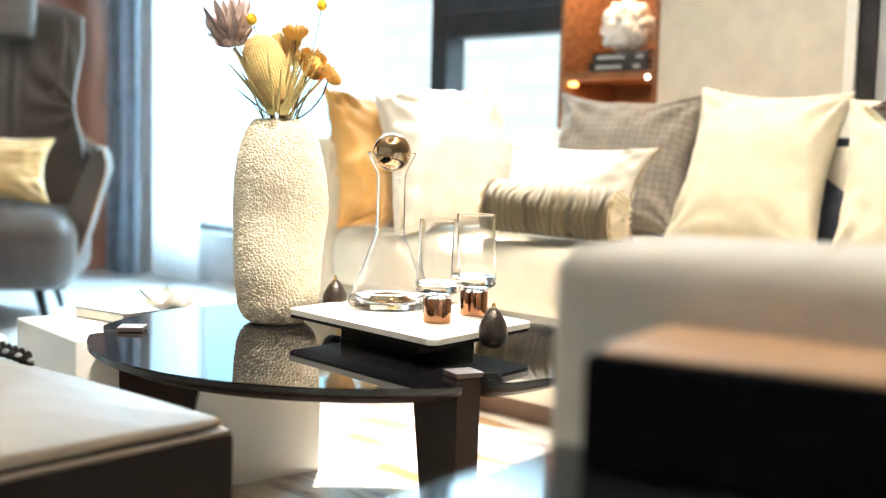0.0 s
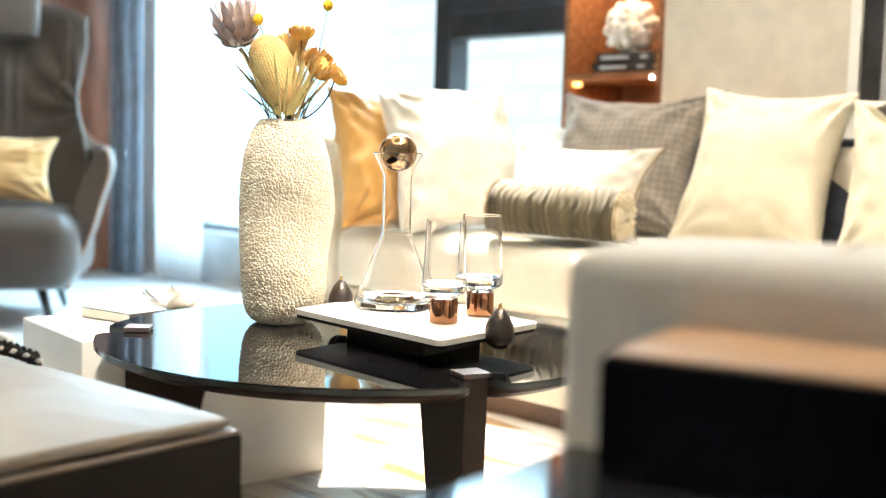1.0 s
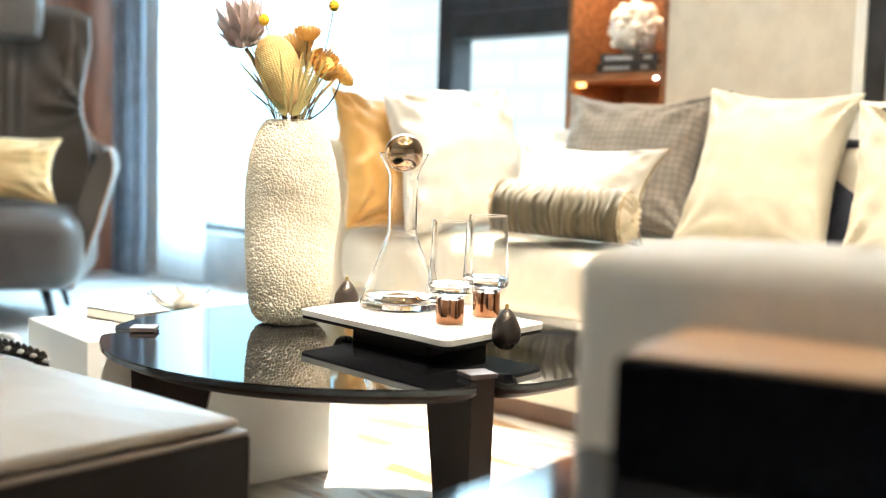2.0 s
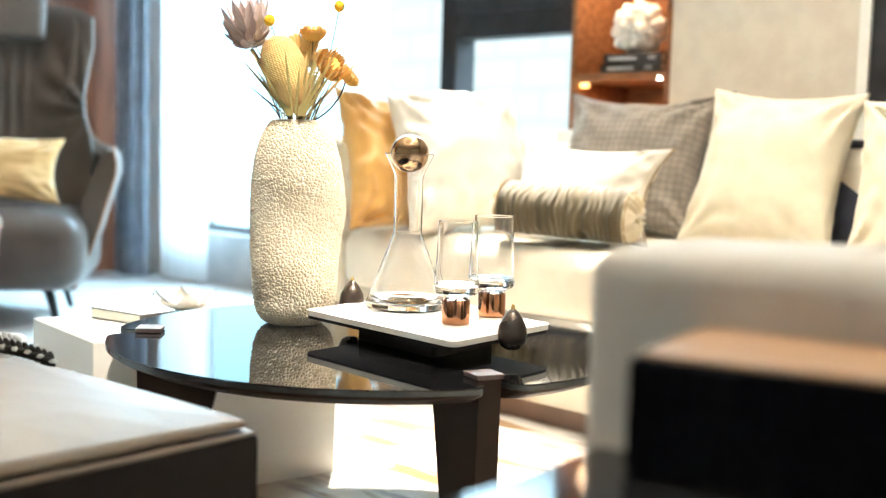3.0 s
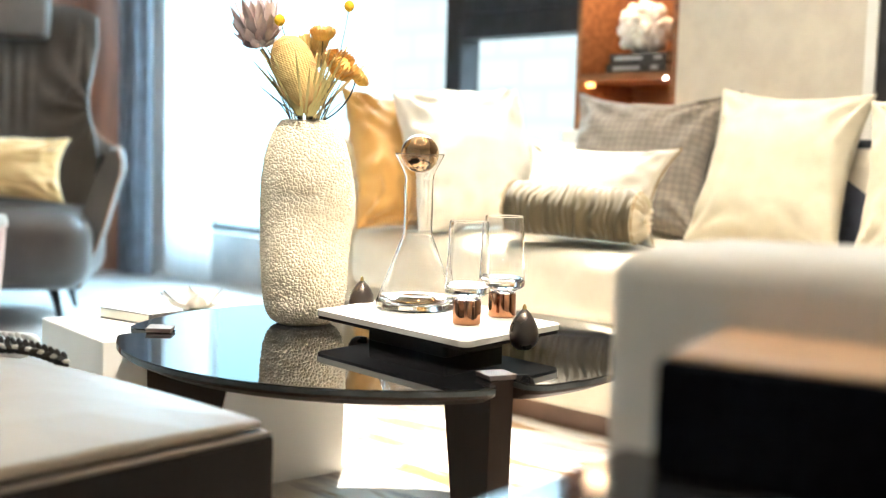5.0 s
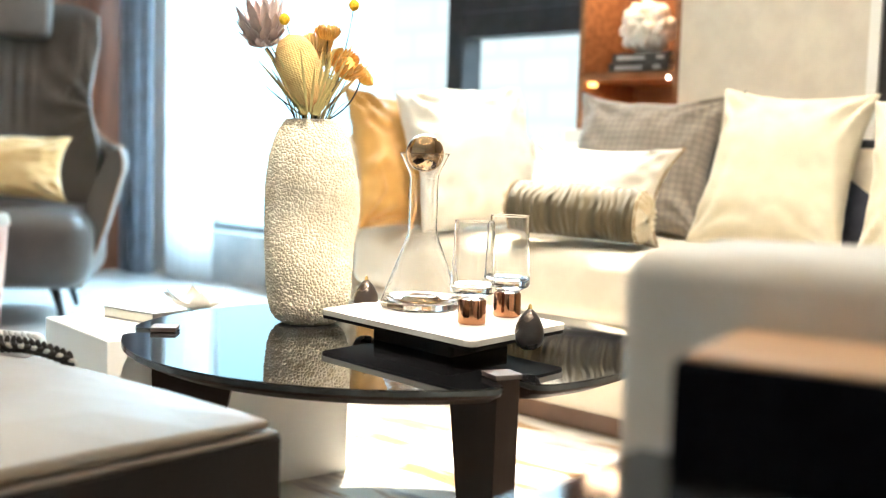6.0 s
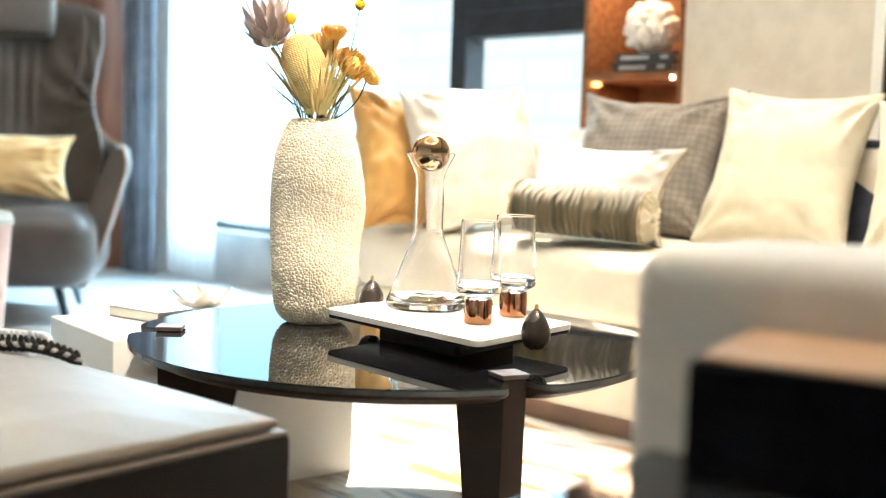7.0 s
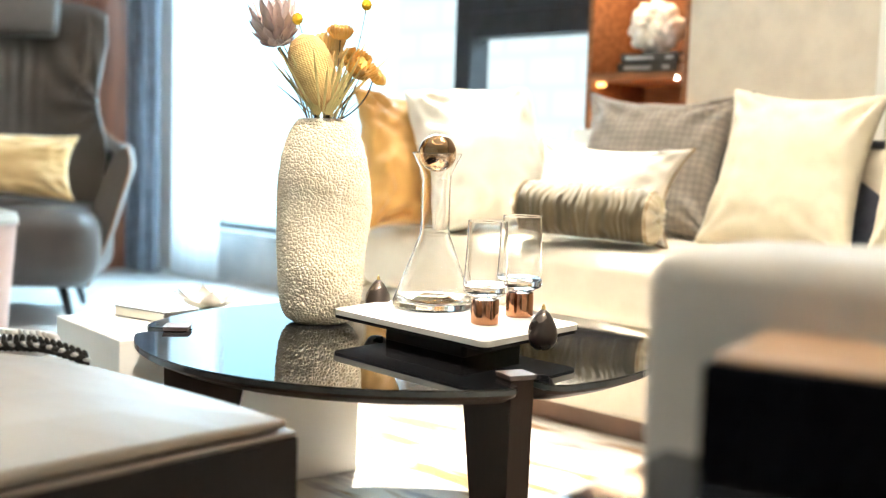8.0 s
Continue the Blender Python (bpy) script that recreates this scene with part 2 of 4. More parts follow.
nt.links.new(ra.outputs[0], mx.inputs["Factor"])
nt.links.new(gold, mx.inputs[6])
mx.inputs[7].default_value = (0.42, 0.38, 0.40, 1)
nt.links.new(mx.outputs[2], p.inputs["Base Color"])

# sheer curtain: thin cloth that lets light through
sheer = bpy.data.materials.new("white_sheer")
sheer.use_nodes = True
nt = sheer.node_tree
nt.nodes.remove(nt.nodes["Principled BSDF"])
mix1, dif, tra, tsp, mix2 = (nt.nodes.new("ShaderNode" + k) for k in ("MixShader", "BsdfDiffuse", "BsdfTranslucent", "BsdfTransparent", "MixShader"))
for k in (dif, tra):
    k.inputs["Color"].default_value = (0.88, 0.90, 0.92, 1)
nt.links.new(dif.outputs[0], mix1.inputs[1])
nt.links.new(tra.outputs[0], mix1.inputs[2])
mix1.inputs[0].default_value, mix2.inputs[0].default_value = 0.6, 0.35
nt.links.new(mix1.outputs[0], mix2.inputs[1])
nt.links.new(tsp.outputs[0], mix2.inputs[2])
nt.links.new(mix2.outputs[0], nt.nodes["Material Output"].inputs[0])
M["sheer"] = sheer

# daylight beyond the glass: open blue-white sky, then a pale garden wall with faint courses
day = bpy.data.materials.new("bright_garden")
day.use_nodes = True
nt = day.node_tree
em = nt.nodes.new("ShaderNodeEmission")
tc = nt.nodes.new("ShaderNodeTexCoord")
br = nt.nodes.new("ShaderNodeTexBrick")
br.inputs["Color1"].default_value, br.inputs["Color2"].default_value = (0.57, 0.69, 0.68, 1), (0.60, 0.71, 0.70, 1)
br.inputs["Mortar"].default_value = (0.53, 0.66, 0.63, 1)
br.inputs["Scale"].default_value, br.inputs["Mortar Size"].default_value = 1.1, 0.03
nt.links.new(tc.outputs["Object"], br.inputs["Vector"])
sx = nt.nodes.new("ShaderNodeSeparateXYZ")
nt.links.new(tc.outputs["Object"], sx.inputs[0])
mr = nt.nodes.new("ShaderNodeMapRange")
mr.inputs["From Min"].default_value, mr.inputs["From Max"].default_value = -3.0, -2.7
nt.links.new(sx.outputs["X"], mr.inputs[0])
low = nt.nodes.new("ShaderNodeMix")
low.data_type = "RGBA"
low.inputs[6].default_value = (0.85, 1.50, 1.75, 1)
nt.links.new(mr.outputs[0], low.inputs["Factor"])
nt.links.new(br.outputs["Color"], low.inputs[7])
my = nt.nodes.new("ShaderNodeMapRange")
my.inputs["From Min"].default_value, my.inputs["From Max"].default_value = 2.45, 3.9
nt.links.new(sx.outputs["Y"], my.inputs[0])
mx = nt.nodes.new("ShaderNodeMix")
mx.data_type = "RGBA"
nt.links.new(my.outputs[0], mx.inputs["Factor"])
nt.links.new(low.outputs[2], mx.inputs[6])
mx.inputs[7].default_value = (11.5, 17.5, 20.5, 1)
nt.links.new(mx.outputs[2], em.inputs["Color"])
em.inputs["Strength"].default_value = 1.0
nt.links.new(em.outputs[0], nt.nodes["Material Output"].inputs[0])
M["day"] = day


# ---- mesh helpers ----
def mesh(bm, name, material, smooth=True):
    me = bpy.data.meshes.new(name)
    bmesh.ops.recalc_face_normals(bm, faces=bm.faces)
    bm.to_mesh(me)
    bm.free()
    me.materials.append(material)
    if smooth:
        me.shade_smooth()
        me.set_sharp_from_angle(angle=radians(40))
        # broad flat faces between narrow bevels stay truly flat
        sizes = sorted(f.area for f in me.polygons)
        if sizes and sizes[-1] > 25 * sizes[len(sizes) // 2]:
            for f in me.polygons:
                if f.area > 25 * sizes[len(sizes) // 2]:
                    f.use_smooth = False
    return me


def thing(name, m, label, category, group="", kind=""):
    ob = tagged(new(name), label, category, group, kind)
    ob.empty_display_size = 0.05
    ob.matrix_world = m
    return ob


def part(name, bm, material, parent, label="", m=None, smooth=True):
    ob = new(name, mesh(bm, name, material, smooth))
    ob.parent = parent
    if m is not None:
        ob.matrix_basis = m
    if label:
        ob["label"] = label
    return ob


def solid(name, bm, material, m, label, category, group="", kind=""):
    ob = new(name, mesh(bm, name, material))
    ob.matrix_world = m
    return tagged(ob, label, category, group, kind)


def box(sx, sy, sz, at=(0, 0, 0), bev=0.004, seg=2, bm=None):
    """A bevelled box; at is the middle of its underside."""
    bm = bm or bmesh.new()
    vs = bmesh.ops.create_cube(bm, size=1)["verts"]
    for v in vs:
        v.co = Vector((v.co.x * sx + at[0], v.co.y * sy + at[1], (v.co.z + 0.5) * sz + at[2]))
    if bev:
        es = list({e for v in vs for e in v.link_edges})
        bmesh.ops.bevel(bm, geom=es, offset=bev, segments=seg, profile=0.5, affect="EDGES")
    return bm


def lathe(profile, seg=48, bm=None, at=(0, 0, 0)):
    """Turned form from (radius, height) pairs; a radius of 0 closes it."""
    bm = bm or bmesh.new()
    rings = []
    for r, z in profile:
        if r < 1e-6:
            rings.append([bm.verts.new((at[0], at[1], at[2] + z))])
        else:
            rings.append([bm.verts.new((at[0] + r * math.cos(2 * math.pi * i / seg), at[1] + r * math.sin(2 * math.pi * i / seg), at[2] + z)) for i in range(seg)])
    for p, q in zip(rings, rings[1:]):
        for i in range(seg):
            j = (i + 1) % seg
            f = [p[i % len(p)], p[j % len(p)], q[j % len(q)], q[i % len(q)]]
            f = list(dict.fromkeys(f))
            if len(f) > 2:
                bm.faces.new(f)
    return bm


def firm(profile, gap=0.0010):
    """The same turned profile with points close to every bend, so that long walls stay straight and bends crisp."""
    out = [profile[0]]
    for (r0, z0), (r1, z1) in zip(profile, profile[1:]):
        ln = math.hypot(r1 - r0, z1 - z0)
        if ln > 5 * gap:
            for k in (gap / ln, 0.5, 1 - gap / ln):
                out.append((r0 + (r1 - r0) * k, z0 + (z1 - z0) * k))
        out.append((r1, z1))
    return out


def ticks(h, r, n=8):
    return [-h, -h + 0.08 * r, -h + 0.3 * r, -h + 0.62 * r] + [(-1 + 2 * i / n) * (h - r) for i in range(n + 1)] + [h - 0.62 * r, h - 0.3 * r, h - 0.08 * r, h]


def soft_box(sx, sy, sz, r, crown=0.0, belly=0.0, lump=0.0, seed=0.0):
    """An upholstered block standing on z = 0: rounded edges, a crowned top, slightly full sides."""
    bm = bmesh.new()
    H = (sx / 2, sy / 2, sz / 2)
    T = [ticks(h, min(r, h * 0.98)) for h in H]
    for ax in range(3):
        p, q = [k for k in range(3) if k != ax]
        for side in (-1, 1):
            g = {}
            for i, u in enumerate(T[p]):
                for j, v in enumerate(T[q]):
                    co = [0, 0, 0]
                    co[ax], co[p], co[q] = side * H[ax], u, v
                    g[i, j] = bm.verts.new(co)
            for i in range(len(T[p]) - 1):
                for j in range(len(T[q]) - 1):
                    bm.faces.new((g[i, j], g[i + 1, j], g[i + 1, j + 1], g[i, j + 1]))
    bmesh.ops.remove_doubles(bm, verts=bm.verts, dist=1e-5)
    for v in bm.verts:
        inner = Vector([max(-(h - min(r, h * 0.98)), min(h - min(r, h * 0.98), c)) for c, h in zip(v.co, H)])
        d = v.co - inner
        if d.length > 1e-9:
            v.co = inner + d.normalized() * min(r, *H)
        X, Y, Z = v.co.x / H[0], v.co.y / H[1], v.co.z / H[2]
        if v.co.z > 0:
            v.co.z += crown * max(0, 1 - X * X) ** 0.7 * max(0, 1 - Y * Y) ** 0.7 * max(0, Z)
        k = belly * (1 - Z * Z)
        v.co.x += k * X
        v.co.y += k * Y
        if lump:
            v.co += lump * noise.noise_vector(v.co * 5 + Vector((seed, seed, 0)))
        v.co.z += H[2]
    return bm


def cushion(w, h, t, seed=1.0, ear=0.10, wrinkle=0.010, n=46):
    """A loose scatter cushion, upright in x and z with its face towards -y, with pulled-in sides and pointed corners."""
    bm = bmesh.new()
    sheets = []
    for side in (-1, 1):
        g = {}
        for i in range(n + 1):
            for j in range(n + 1):
                u, v = math.sin((2 * i / n - 1) * math.pi / 2), math.sin((2 * j / n - 1) * math.pi / 2)
                if side > 0 and (i in (0, n) or j in (0, n)):
                    g[i, j] = sheets[0][i, j]
                    continue
                x = w / 2 * u * (1 - ear * (1 - v * v))
                z = h / 2 * v * (1 - ear * (1 - u * u))
                puff = (max(0, 1 - u * u) * max(0, 1 - v * v)) ** 0.42
                rim = max(abs(u), abs(v)) ** 3
                fold = wrinkle * rim * (1 - rim * 0.6) * noise.noise(Vector((u * 5 + seed * 7, v * 5, seed)))
                soft = 0.6 * wrinkle * noise.noise(Vector((u * 1.8 + seed, v * 1.8, seed * 3 + side)))
                crease = 0.0
                for cu in (-1, 1):
                    for cv in (-1, 1):
                        du, dv = (1 - cu * u) / 2, (1 - cv * v) / 2
                        far_ = math.hypot(du, dv)
                        ang = math.atan2(dv, du + 1e-6)
                        crease += math.sin(ang * 11 + seed * (2 + cu) + cv) * math.exp(-((far_ - 0.20) / 0.13) ** 2) * (0.6 + noise.noise(Vector((ang * 2, seed, cu + 3 * cv))))
                crease *= 0.55 * wrinkle
                g[i, j] = bm.verts.new((x, side * (t / 2 * puff + (fold * 2.2 + soft + crease) * min(1, puff * 3)), z))
        sheets.append(g)
        for i in range(n):
            for j in range(n):
                bm.faces.new((g[i, j], g[i + 1, j], g[i + 1, j + 1], g[i, j + 1]))
    return bm


def cushion_rim(w, h, ear, n=20):
    """The closed seam line of a scatter cushion."""
    side = [math.sin((2 * i / n - 1) * math.pi / 2) for i in range(n)]
    loop = [(u, -1) for u in side] + [(1, v) for v in side] + [(-u, 1) for u in side] + [(-1, -v) for v in side] + [(-1, -1), (side[1], -1)]
    return [(w / 2 * u * (1 - ear * (1 - v * v)), 0, h / 2 * v * (1 - ear * (1 - u * u))) for u, v in loop]


def tube(points, r0, r1=None, seg=8, bm=None):
    """A round rod along a line of points, tapering from r0 to r1."""
    bm = bm or bmesh.new()
    r1 = r0 if r1 is None else r1
    rings = []
    pts = [Vector(p) for p in points]
    for k, p in enumerate(pts):
        d = (pts[min(k + 1, len(pts) - 1)] - pts[max(k - 1, 0)]).normalized()
        s = d.orthogonal().normalized() if k == 0 else (s - d * s.dot(d)).normalized()
        q = d.cross(s)
        r = r0 + (r1 - r0) * k / max(1, len(pts) - 1)
        rings.append([bm.verts.new(p + r * (math.cos(2 * math.pi * i / seg) * s + math.sin(2 * math.pi * i / seg) * q)) for i in range(seg)])
    for a, b in zip(rings, rings[1:]):
        for i in range(seg):
            bm.faces.new((a[i], a[(i + 1) % seg], b[(i + 1) % seg], b[i]))
    bm.faces.new(rings[0])
    bm.faces.new(rings[-1])
    return bm


def bend(p0, p1, p2, n=10):
    p0, p1, p2 = Vector(p0), Vector(p1), Vector(p2)
    return [(1 - t) ** 2 * p0 + 2 * t * (1 - t) * p1 + t * t * p2 for t in [i / n for i in range(n + 1)]]


def prism(outline, z0, z1, bm=None, bev=0.0):
    """An upright slab on a closed outline of (x, y)."""
    bm = bm or bmesh.new()
    lo = [bm.verts.new((x, y, z0)) for x, y in outline]
    hi = [bm.verts.new((x, y, z1)) for x, y in outline]
    n = len(lo)
    bm.faces.new(lo)
    top = bm.faces.new(hi)
    for i in range(n):
        bm.faces.new((lo[i], lo[(i + 1) % n], hi[(i + 1) % n], hi[i]))
    if bev:
        bmesh.ops.bevel(bm, geom=list(top.edges), offset=bev, segments=2, profile=0.5, affect="EDGES")
    return bm


def drape(width, height, folds, depth, thick=0.004, seed=0.0, steps=160, flare=0.0):
    """A hanging curtain along x with deep folds, its hem at z = 0."""
    bm = bmesh.new()
    rows = 14
    for side in (0, 1):
        g = {}
        for i in range(steps + 1):
            s = i / steps
            ph = 2 * math.pi * folds * (s + 0.02 * math.sin(9 * s + seed))
            for j in range(rows + 1):
                z = j / rows
                amp = depth * (1 + 0.25 * noise.noise(Vector((s * 6, z * 1.5, seed))))
                g[i, j] = bm.verts.new((width * (s - 0.5) * (1 + flare * (1 - z)) + 0.25 * amp * math.sin(2 * ph), amp * math.sin(ph) + side * thick, z * height))
        for i in range(steps):
            for j in range(rows):
                bm.faces.new((g[i, j], g[i + 1, j], g[i + 1, j + 1], g[i, j + 1]))
    return bm


# ---- the room ----
A0, A1, B0, B1 = -5.55, 2.6, -2.6, 3.22      # inner faces of the walls, in room axes
BP = 2.97                                     # face of the panelled wall behind the sofa
SHELF0, SHELF1 = -2.45, -2.06                 # the built-in display shelf
WIN0, WIN1, SILL, HEAD = -5.30, -2.50, 0.255, 2.55


def structure(name, bm, material, m, label, category):
    return solid(name, bm, material, m, label, category, kind="structure")


structure("floor", box(A1 - A0 + 0.4, B1 - B0 + 0.4, 0.12, ((A0 + A1) / 2, (B0 + B1) / 2, -0.12), 0), M["floor"], ROOM, "pale polished stone floor, bright with daylight", "floor")
structure("ceiling", box(A1 - A0 + 0.4, B1 - B0 + 0.4, 0.12, ((A0 + A1) / 2, (B0 + B1) / 2, CEIL), 0), M["paint"], ROOM, "plain white painted ceiling with recessed downlights", "ceiling")
structure("wall_west", box(0.2, B1 - B0, CEIL, (A0 - 0.1, (B0 + B1) / 2, 0), 0), M["wood"], ROOM, "red-brown wood veneer wall", "wall")
structure("wall_east", box(0.2, B1 - B0, CEIL, (A1 + 0.1, (B0 + B1) / 2, 0), 0), M["paint"], ROOM, "white painted wall", "wall")
structure("wall_south", box(A1 - A0, 0.2, CEIL, ((A0 + A1) / 2, B0 - 0.1, 0), 0), M["paint"], ROOM, "white painted wall", "wall")
# window wall: knee wall, lintel and two piers round one opening
wall = box(WIN1 - WIN0, 0.2, SILL - 0.02, ((WIN0 + WIN1) / 2, B1 + 0.1, 0), 0)
structure("wall_north_knee", wall, M["stone"], ROOM, "low grey marble wall under the window", "wall")
structure("wall_north_lintel", box(WIN1 - WIN0, 0.2, CEIL - HEAD, ((WIN0 + WIN1) / 2, B1 + 0.1, HEAD), 0), M["paint"], ROOM, "white wall above the window", "wall")
structure("wall_north_pier", box(WIN0 - A0, 0.2, CEIL, ((WIN0 + A0) / 2, B1 + 0.1, 0), 0), M["paint"], ROOM, "white wall beside the window", "wall")
# panelled wall behind the sofa, with the display shelf at its end
structure("wall_panel", box(-1.468 - SHELF1, 0.45, CEIL, ((SHELF1 - 1.468) / 2, BP + 0.225, 0), 0), M["panel"], ROOM, "beige woven fabric wall panel behind the sofa", "wall")
structure("wall_panel_side", box(A1 + 1.388, 0.45, CEIL, ((A1 - 1.388) / 2, BP + 0.245, 0), 0), M["stone"], ROOM, "pale grey wall panel", "wall")
structure("trim_white", box(0.030, 0.45, CEIL, (-1.453, BP + 0.222, 0), 0), M["white"], ROOM, "narrow white lacquered wall trim", "trim")
structure("trim_dark", box(0.050, 0.45, CEIL, (-1.413, BP + 0.235, 0), 0), M["alu"], ROOM, "narrow dark metal wall trim", "trim")
structure("wall_shelf_base", box(SHELF1 - SHELF0 + 0.05, 0.45, 0.765, ((SHELF0 - 0.05 + SHELF1) / 2, BP + 0.225, 0), 0.003), M["white"], ROOM, "white lacquered base under the display shelf", "wall")

# window with dark frame
win = thing("window_1", room(0, B1, 0), "wide window with a dark aluminium frame, bright daylight outside", "window", kind="structure")
MU = -3.265
part("window_frame", box(WIN1 - WIN0, 0.09, 0.03, ((WIN0 + WIN1) / 2, 0.06, SILL), 0.004), M["alu"], win, "dark bottom rail")
part("window_frame", box(WIN1 - WIN0, 0.09, 0.05, ((WIN0 + WIN1) / 2, 0.06, HEAD - 0.05), 0.004), M["alu"], win)
part("window_frame", box(0.022, 0.05, HEAD - SILL - 0.08, (WIN0 + 0.011, 0.06, SILL + 0.03), 0.003), M["alu"], win)
part("window_frame", box(0.06, 0.09, HEAD - SILL - 0.08, (WIN1 - 0.03, 0.06, SILL + 0.03), 0.004), M["alu"], win)
part("mullion", box(0.014, 0.03, HEAD - SILL - 0.08, (-4.985, 0.06, SILL + 0.03), 0.003), M["stone"], win, "slim glazing bar")
part("mullion", box(0.085, 0.11, HEAD - SILL - 0.08, (MU, 0.05, SILL + 0.03), 0.006), M["alu"], win)
part("transom", box(WIN1 - 0.06 - MU - 0.0425, 0.10, 0.155, ((WIN1 - 0.06 + MU + 0.0425) / 2, 0.05, 1.115), 0.006), M["alu"], win)
part("transom_groove", box(WIN1 - 0.06 - MU - 0.0425, 0.012, 0.045, ((WIN1 - 0.06 + MU + 0.0425) / 2, -0.004, 1.21), 0.003), M["alu"], win)
part("window_sill", box(WIN1 - WIN0, 0.26, 0.02, ((WIN0 + WIN1) / 2, 0.085, SILL - 0.02), 0.004), M["stone"], win)
for p0, p1, z0, z1 in ((WIN0 + 0.022, -4.997, SILL + 0.03, HEAD - 0.05), (-4.973, MU - 0.0425, SILL + 0.03, HEAD - 0.05), (MU + 0.0425, WIN1 - 0.06, SILL + 0.03, 1.115), (MU + 0.0425, WIN1 - 0.06, 1.27, HEAD - 0.05)):
    pane = part("pane", box(p1 - p0, 0.006, z1 - z0, ((p0 + p1) / 2, 0.075, z0), 0), M["pane"], win)
    pane.visible_shadow = False

bd = bmesh.new()
vs = [bd.verts.new(c) for c in ((-9, -0.6, 0), (9, -0.6, 0), (9, 9.0, 0), (-9, 9.0, 0))]
bd.faces.new(vs)
structure("backdrop", bd, M["day"], room(-4.2, 6.2) @ pose(0, 0, 0, 90, 0, 0), "overexposed pale garden wall and sky outside", "backdrop")

# curtains
cur = thing("curtain", room(-5.30, 2.99, 0.012, 4), "floor-length grey-blue curtain with deep vertical folds", "curtain")
part("curtain_cloth", drape(0.23, 2.70, 3.5, 0.040, seed=1.0), M["curtain"], cur)
she = thing("sheer_curtain", room(-4.965, 3.10, 0.012, 4), "floor-length white sheer curtain hanging by the window", "curtain")
part("curtain_cloth", drape(0.45, 2.70, 6, 0.018, 0.002, seed=2.0, flare=-0.08), M["sheer"], she)

# rug
rug = solid("rug", soft_box(3.0, 2.6, 0.014, 0.006, lump=0.0), M["rug"], room(-1.5, 1.05, 0.001), "cream rug with gold and brown brush-stroke pattern", "rug")

# downlights
dl = thing("ceiling_light", room(*DOWNLIGHTS[0][:2], CEIL), "small round recessed ceiling downlight, lit warm white", "ceiling light", "ceiling downlights")
part("frame", lathe([(0.032, -0.002), (0.034, -0.010), (0.046, -0.010), (0.048, 0.0), (0.048, 0.02)], 32), M["white"], dl)
part("diffuser", lathe([(0.0, 0.012), (0.033, 0.012)], 32), M["lampglow"], dl)
for la, lb, *_ in DOWNLIGHTS[1:]:
    copy_thing(dl, room(la, lb, CEIL))


# ring-shaped light on the ceiling
cr = thing("ceiling_ring_light", room(-1.2, 1.1, CEIL), "large thin ring light on the ceiling, lit warm", "ceiling light")
bm = bmesh.new()
tube([(1.05 * math.cos(2 * math.pi * i / 96), 1.05 * math.sin(2 * math.pi * i / 96), -0.03) for i in range(97)], 0.014, bm=bm, seg=8)
part("light_tube", bm, M["lampglow"], cr)
bm = bmesh.new()
tube([(1.05 * math.cos(2 * math.pi * i / 96), 1.05 * math.sin(2 * math.pi * i / 96), -0.008) for i in range(97)], 0.0075, bm=bm, seg=8)
part("carrier", bm, M["white"], cr)

# ---- display shelf ----
sh = thing("display_shelf", room(SHELF0, BP, 0.765), "built-in walnut display shelf with warm concealed light", "shelf")
SW, SD, SHH = SHELF1 - SHELF0, 0.30, 1.75
part("side_panel", box(0.022, SD, SHH, (0.011, SD / 2, 0), 0.002), M["shelfwood"], sh)
part("side_panel", box(0.022, SD, SHH, (SW - 0.011, SD / 2, 0), 0.002), M["shelfwood"], sh)
part("back_panel", box(SW - 0.044, 0.015, SHH, (SW / 2, SD - 0.0075, 0), 0), M["shelfwood"], sh)
part("bottom_board", box(SW - 0.044, SD - 0.015, 0.02, (SW / 2, (SD - 0.015) / 2, 0), 0.002), M["shelfwood"], sh)
for bz in (0.155, 0.62, 1.1, 1.72):
    part("shelf_board", box(SW - 0.044, SD - 0.02, 0.026, (SW / 2, (SD - 0.02) / 2, bz), 0.002), M["shelfwood"], sh)
part("shelf_lamp", lathe([(0, 0), (0.0055, 0.001), (0.0055, 0.006), (0, 0.007)], 16), M["shelfglow"], sh, "tiny lit lamp on the shelf edge", pose(SW - 0.035, -0.0005, 0.160, 90, 0, 0))
part("shelf_lamp", lathe([(0, 0), (0.014, 0.001), (0.014, 0.014), (0, 0.016)], 16), M["amberglow"], sh, "amber lamp below the shelf board", pose(0.040, 0.03, 0.138))
for sz, pw in ((1.36, 2.0), (0.885, 0.9)):
    sl = new("shelf_lamp_light", bpy.data.lights.new("shelf_lamp_light", "AREA"))
    sl.data.shape, sl.data.size, sl.data.size_y, sl.data.energy, sl.data.color = "RECTANGLE", 0.26, 0.03, pw, (1.0, 0.66, 0.36)
    sl.matrix_world = room(SHELF0 + SW / 2, BP + 0.06, sz)

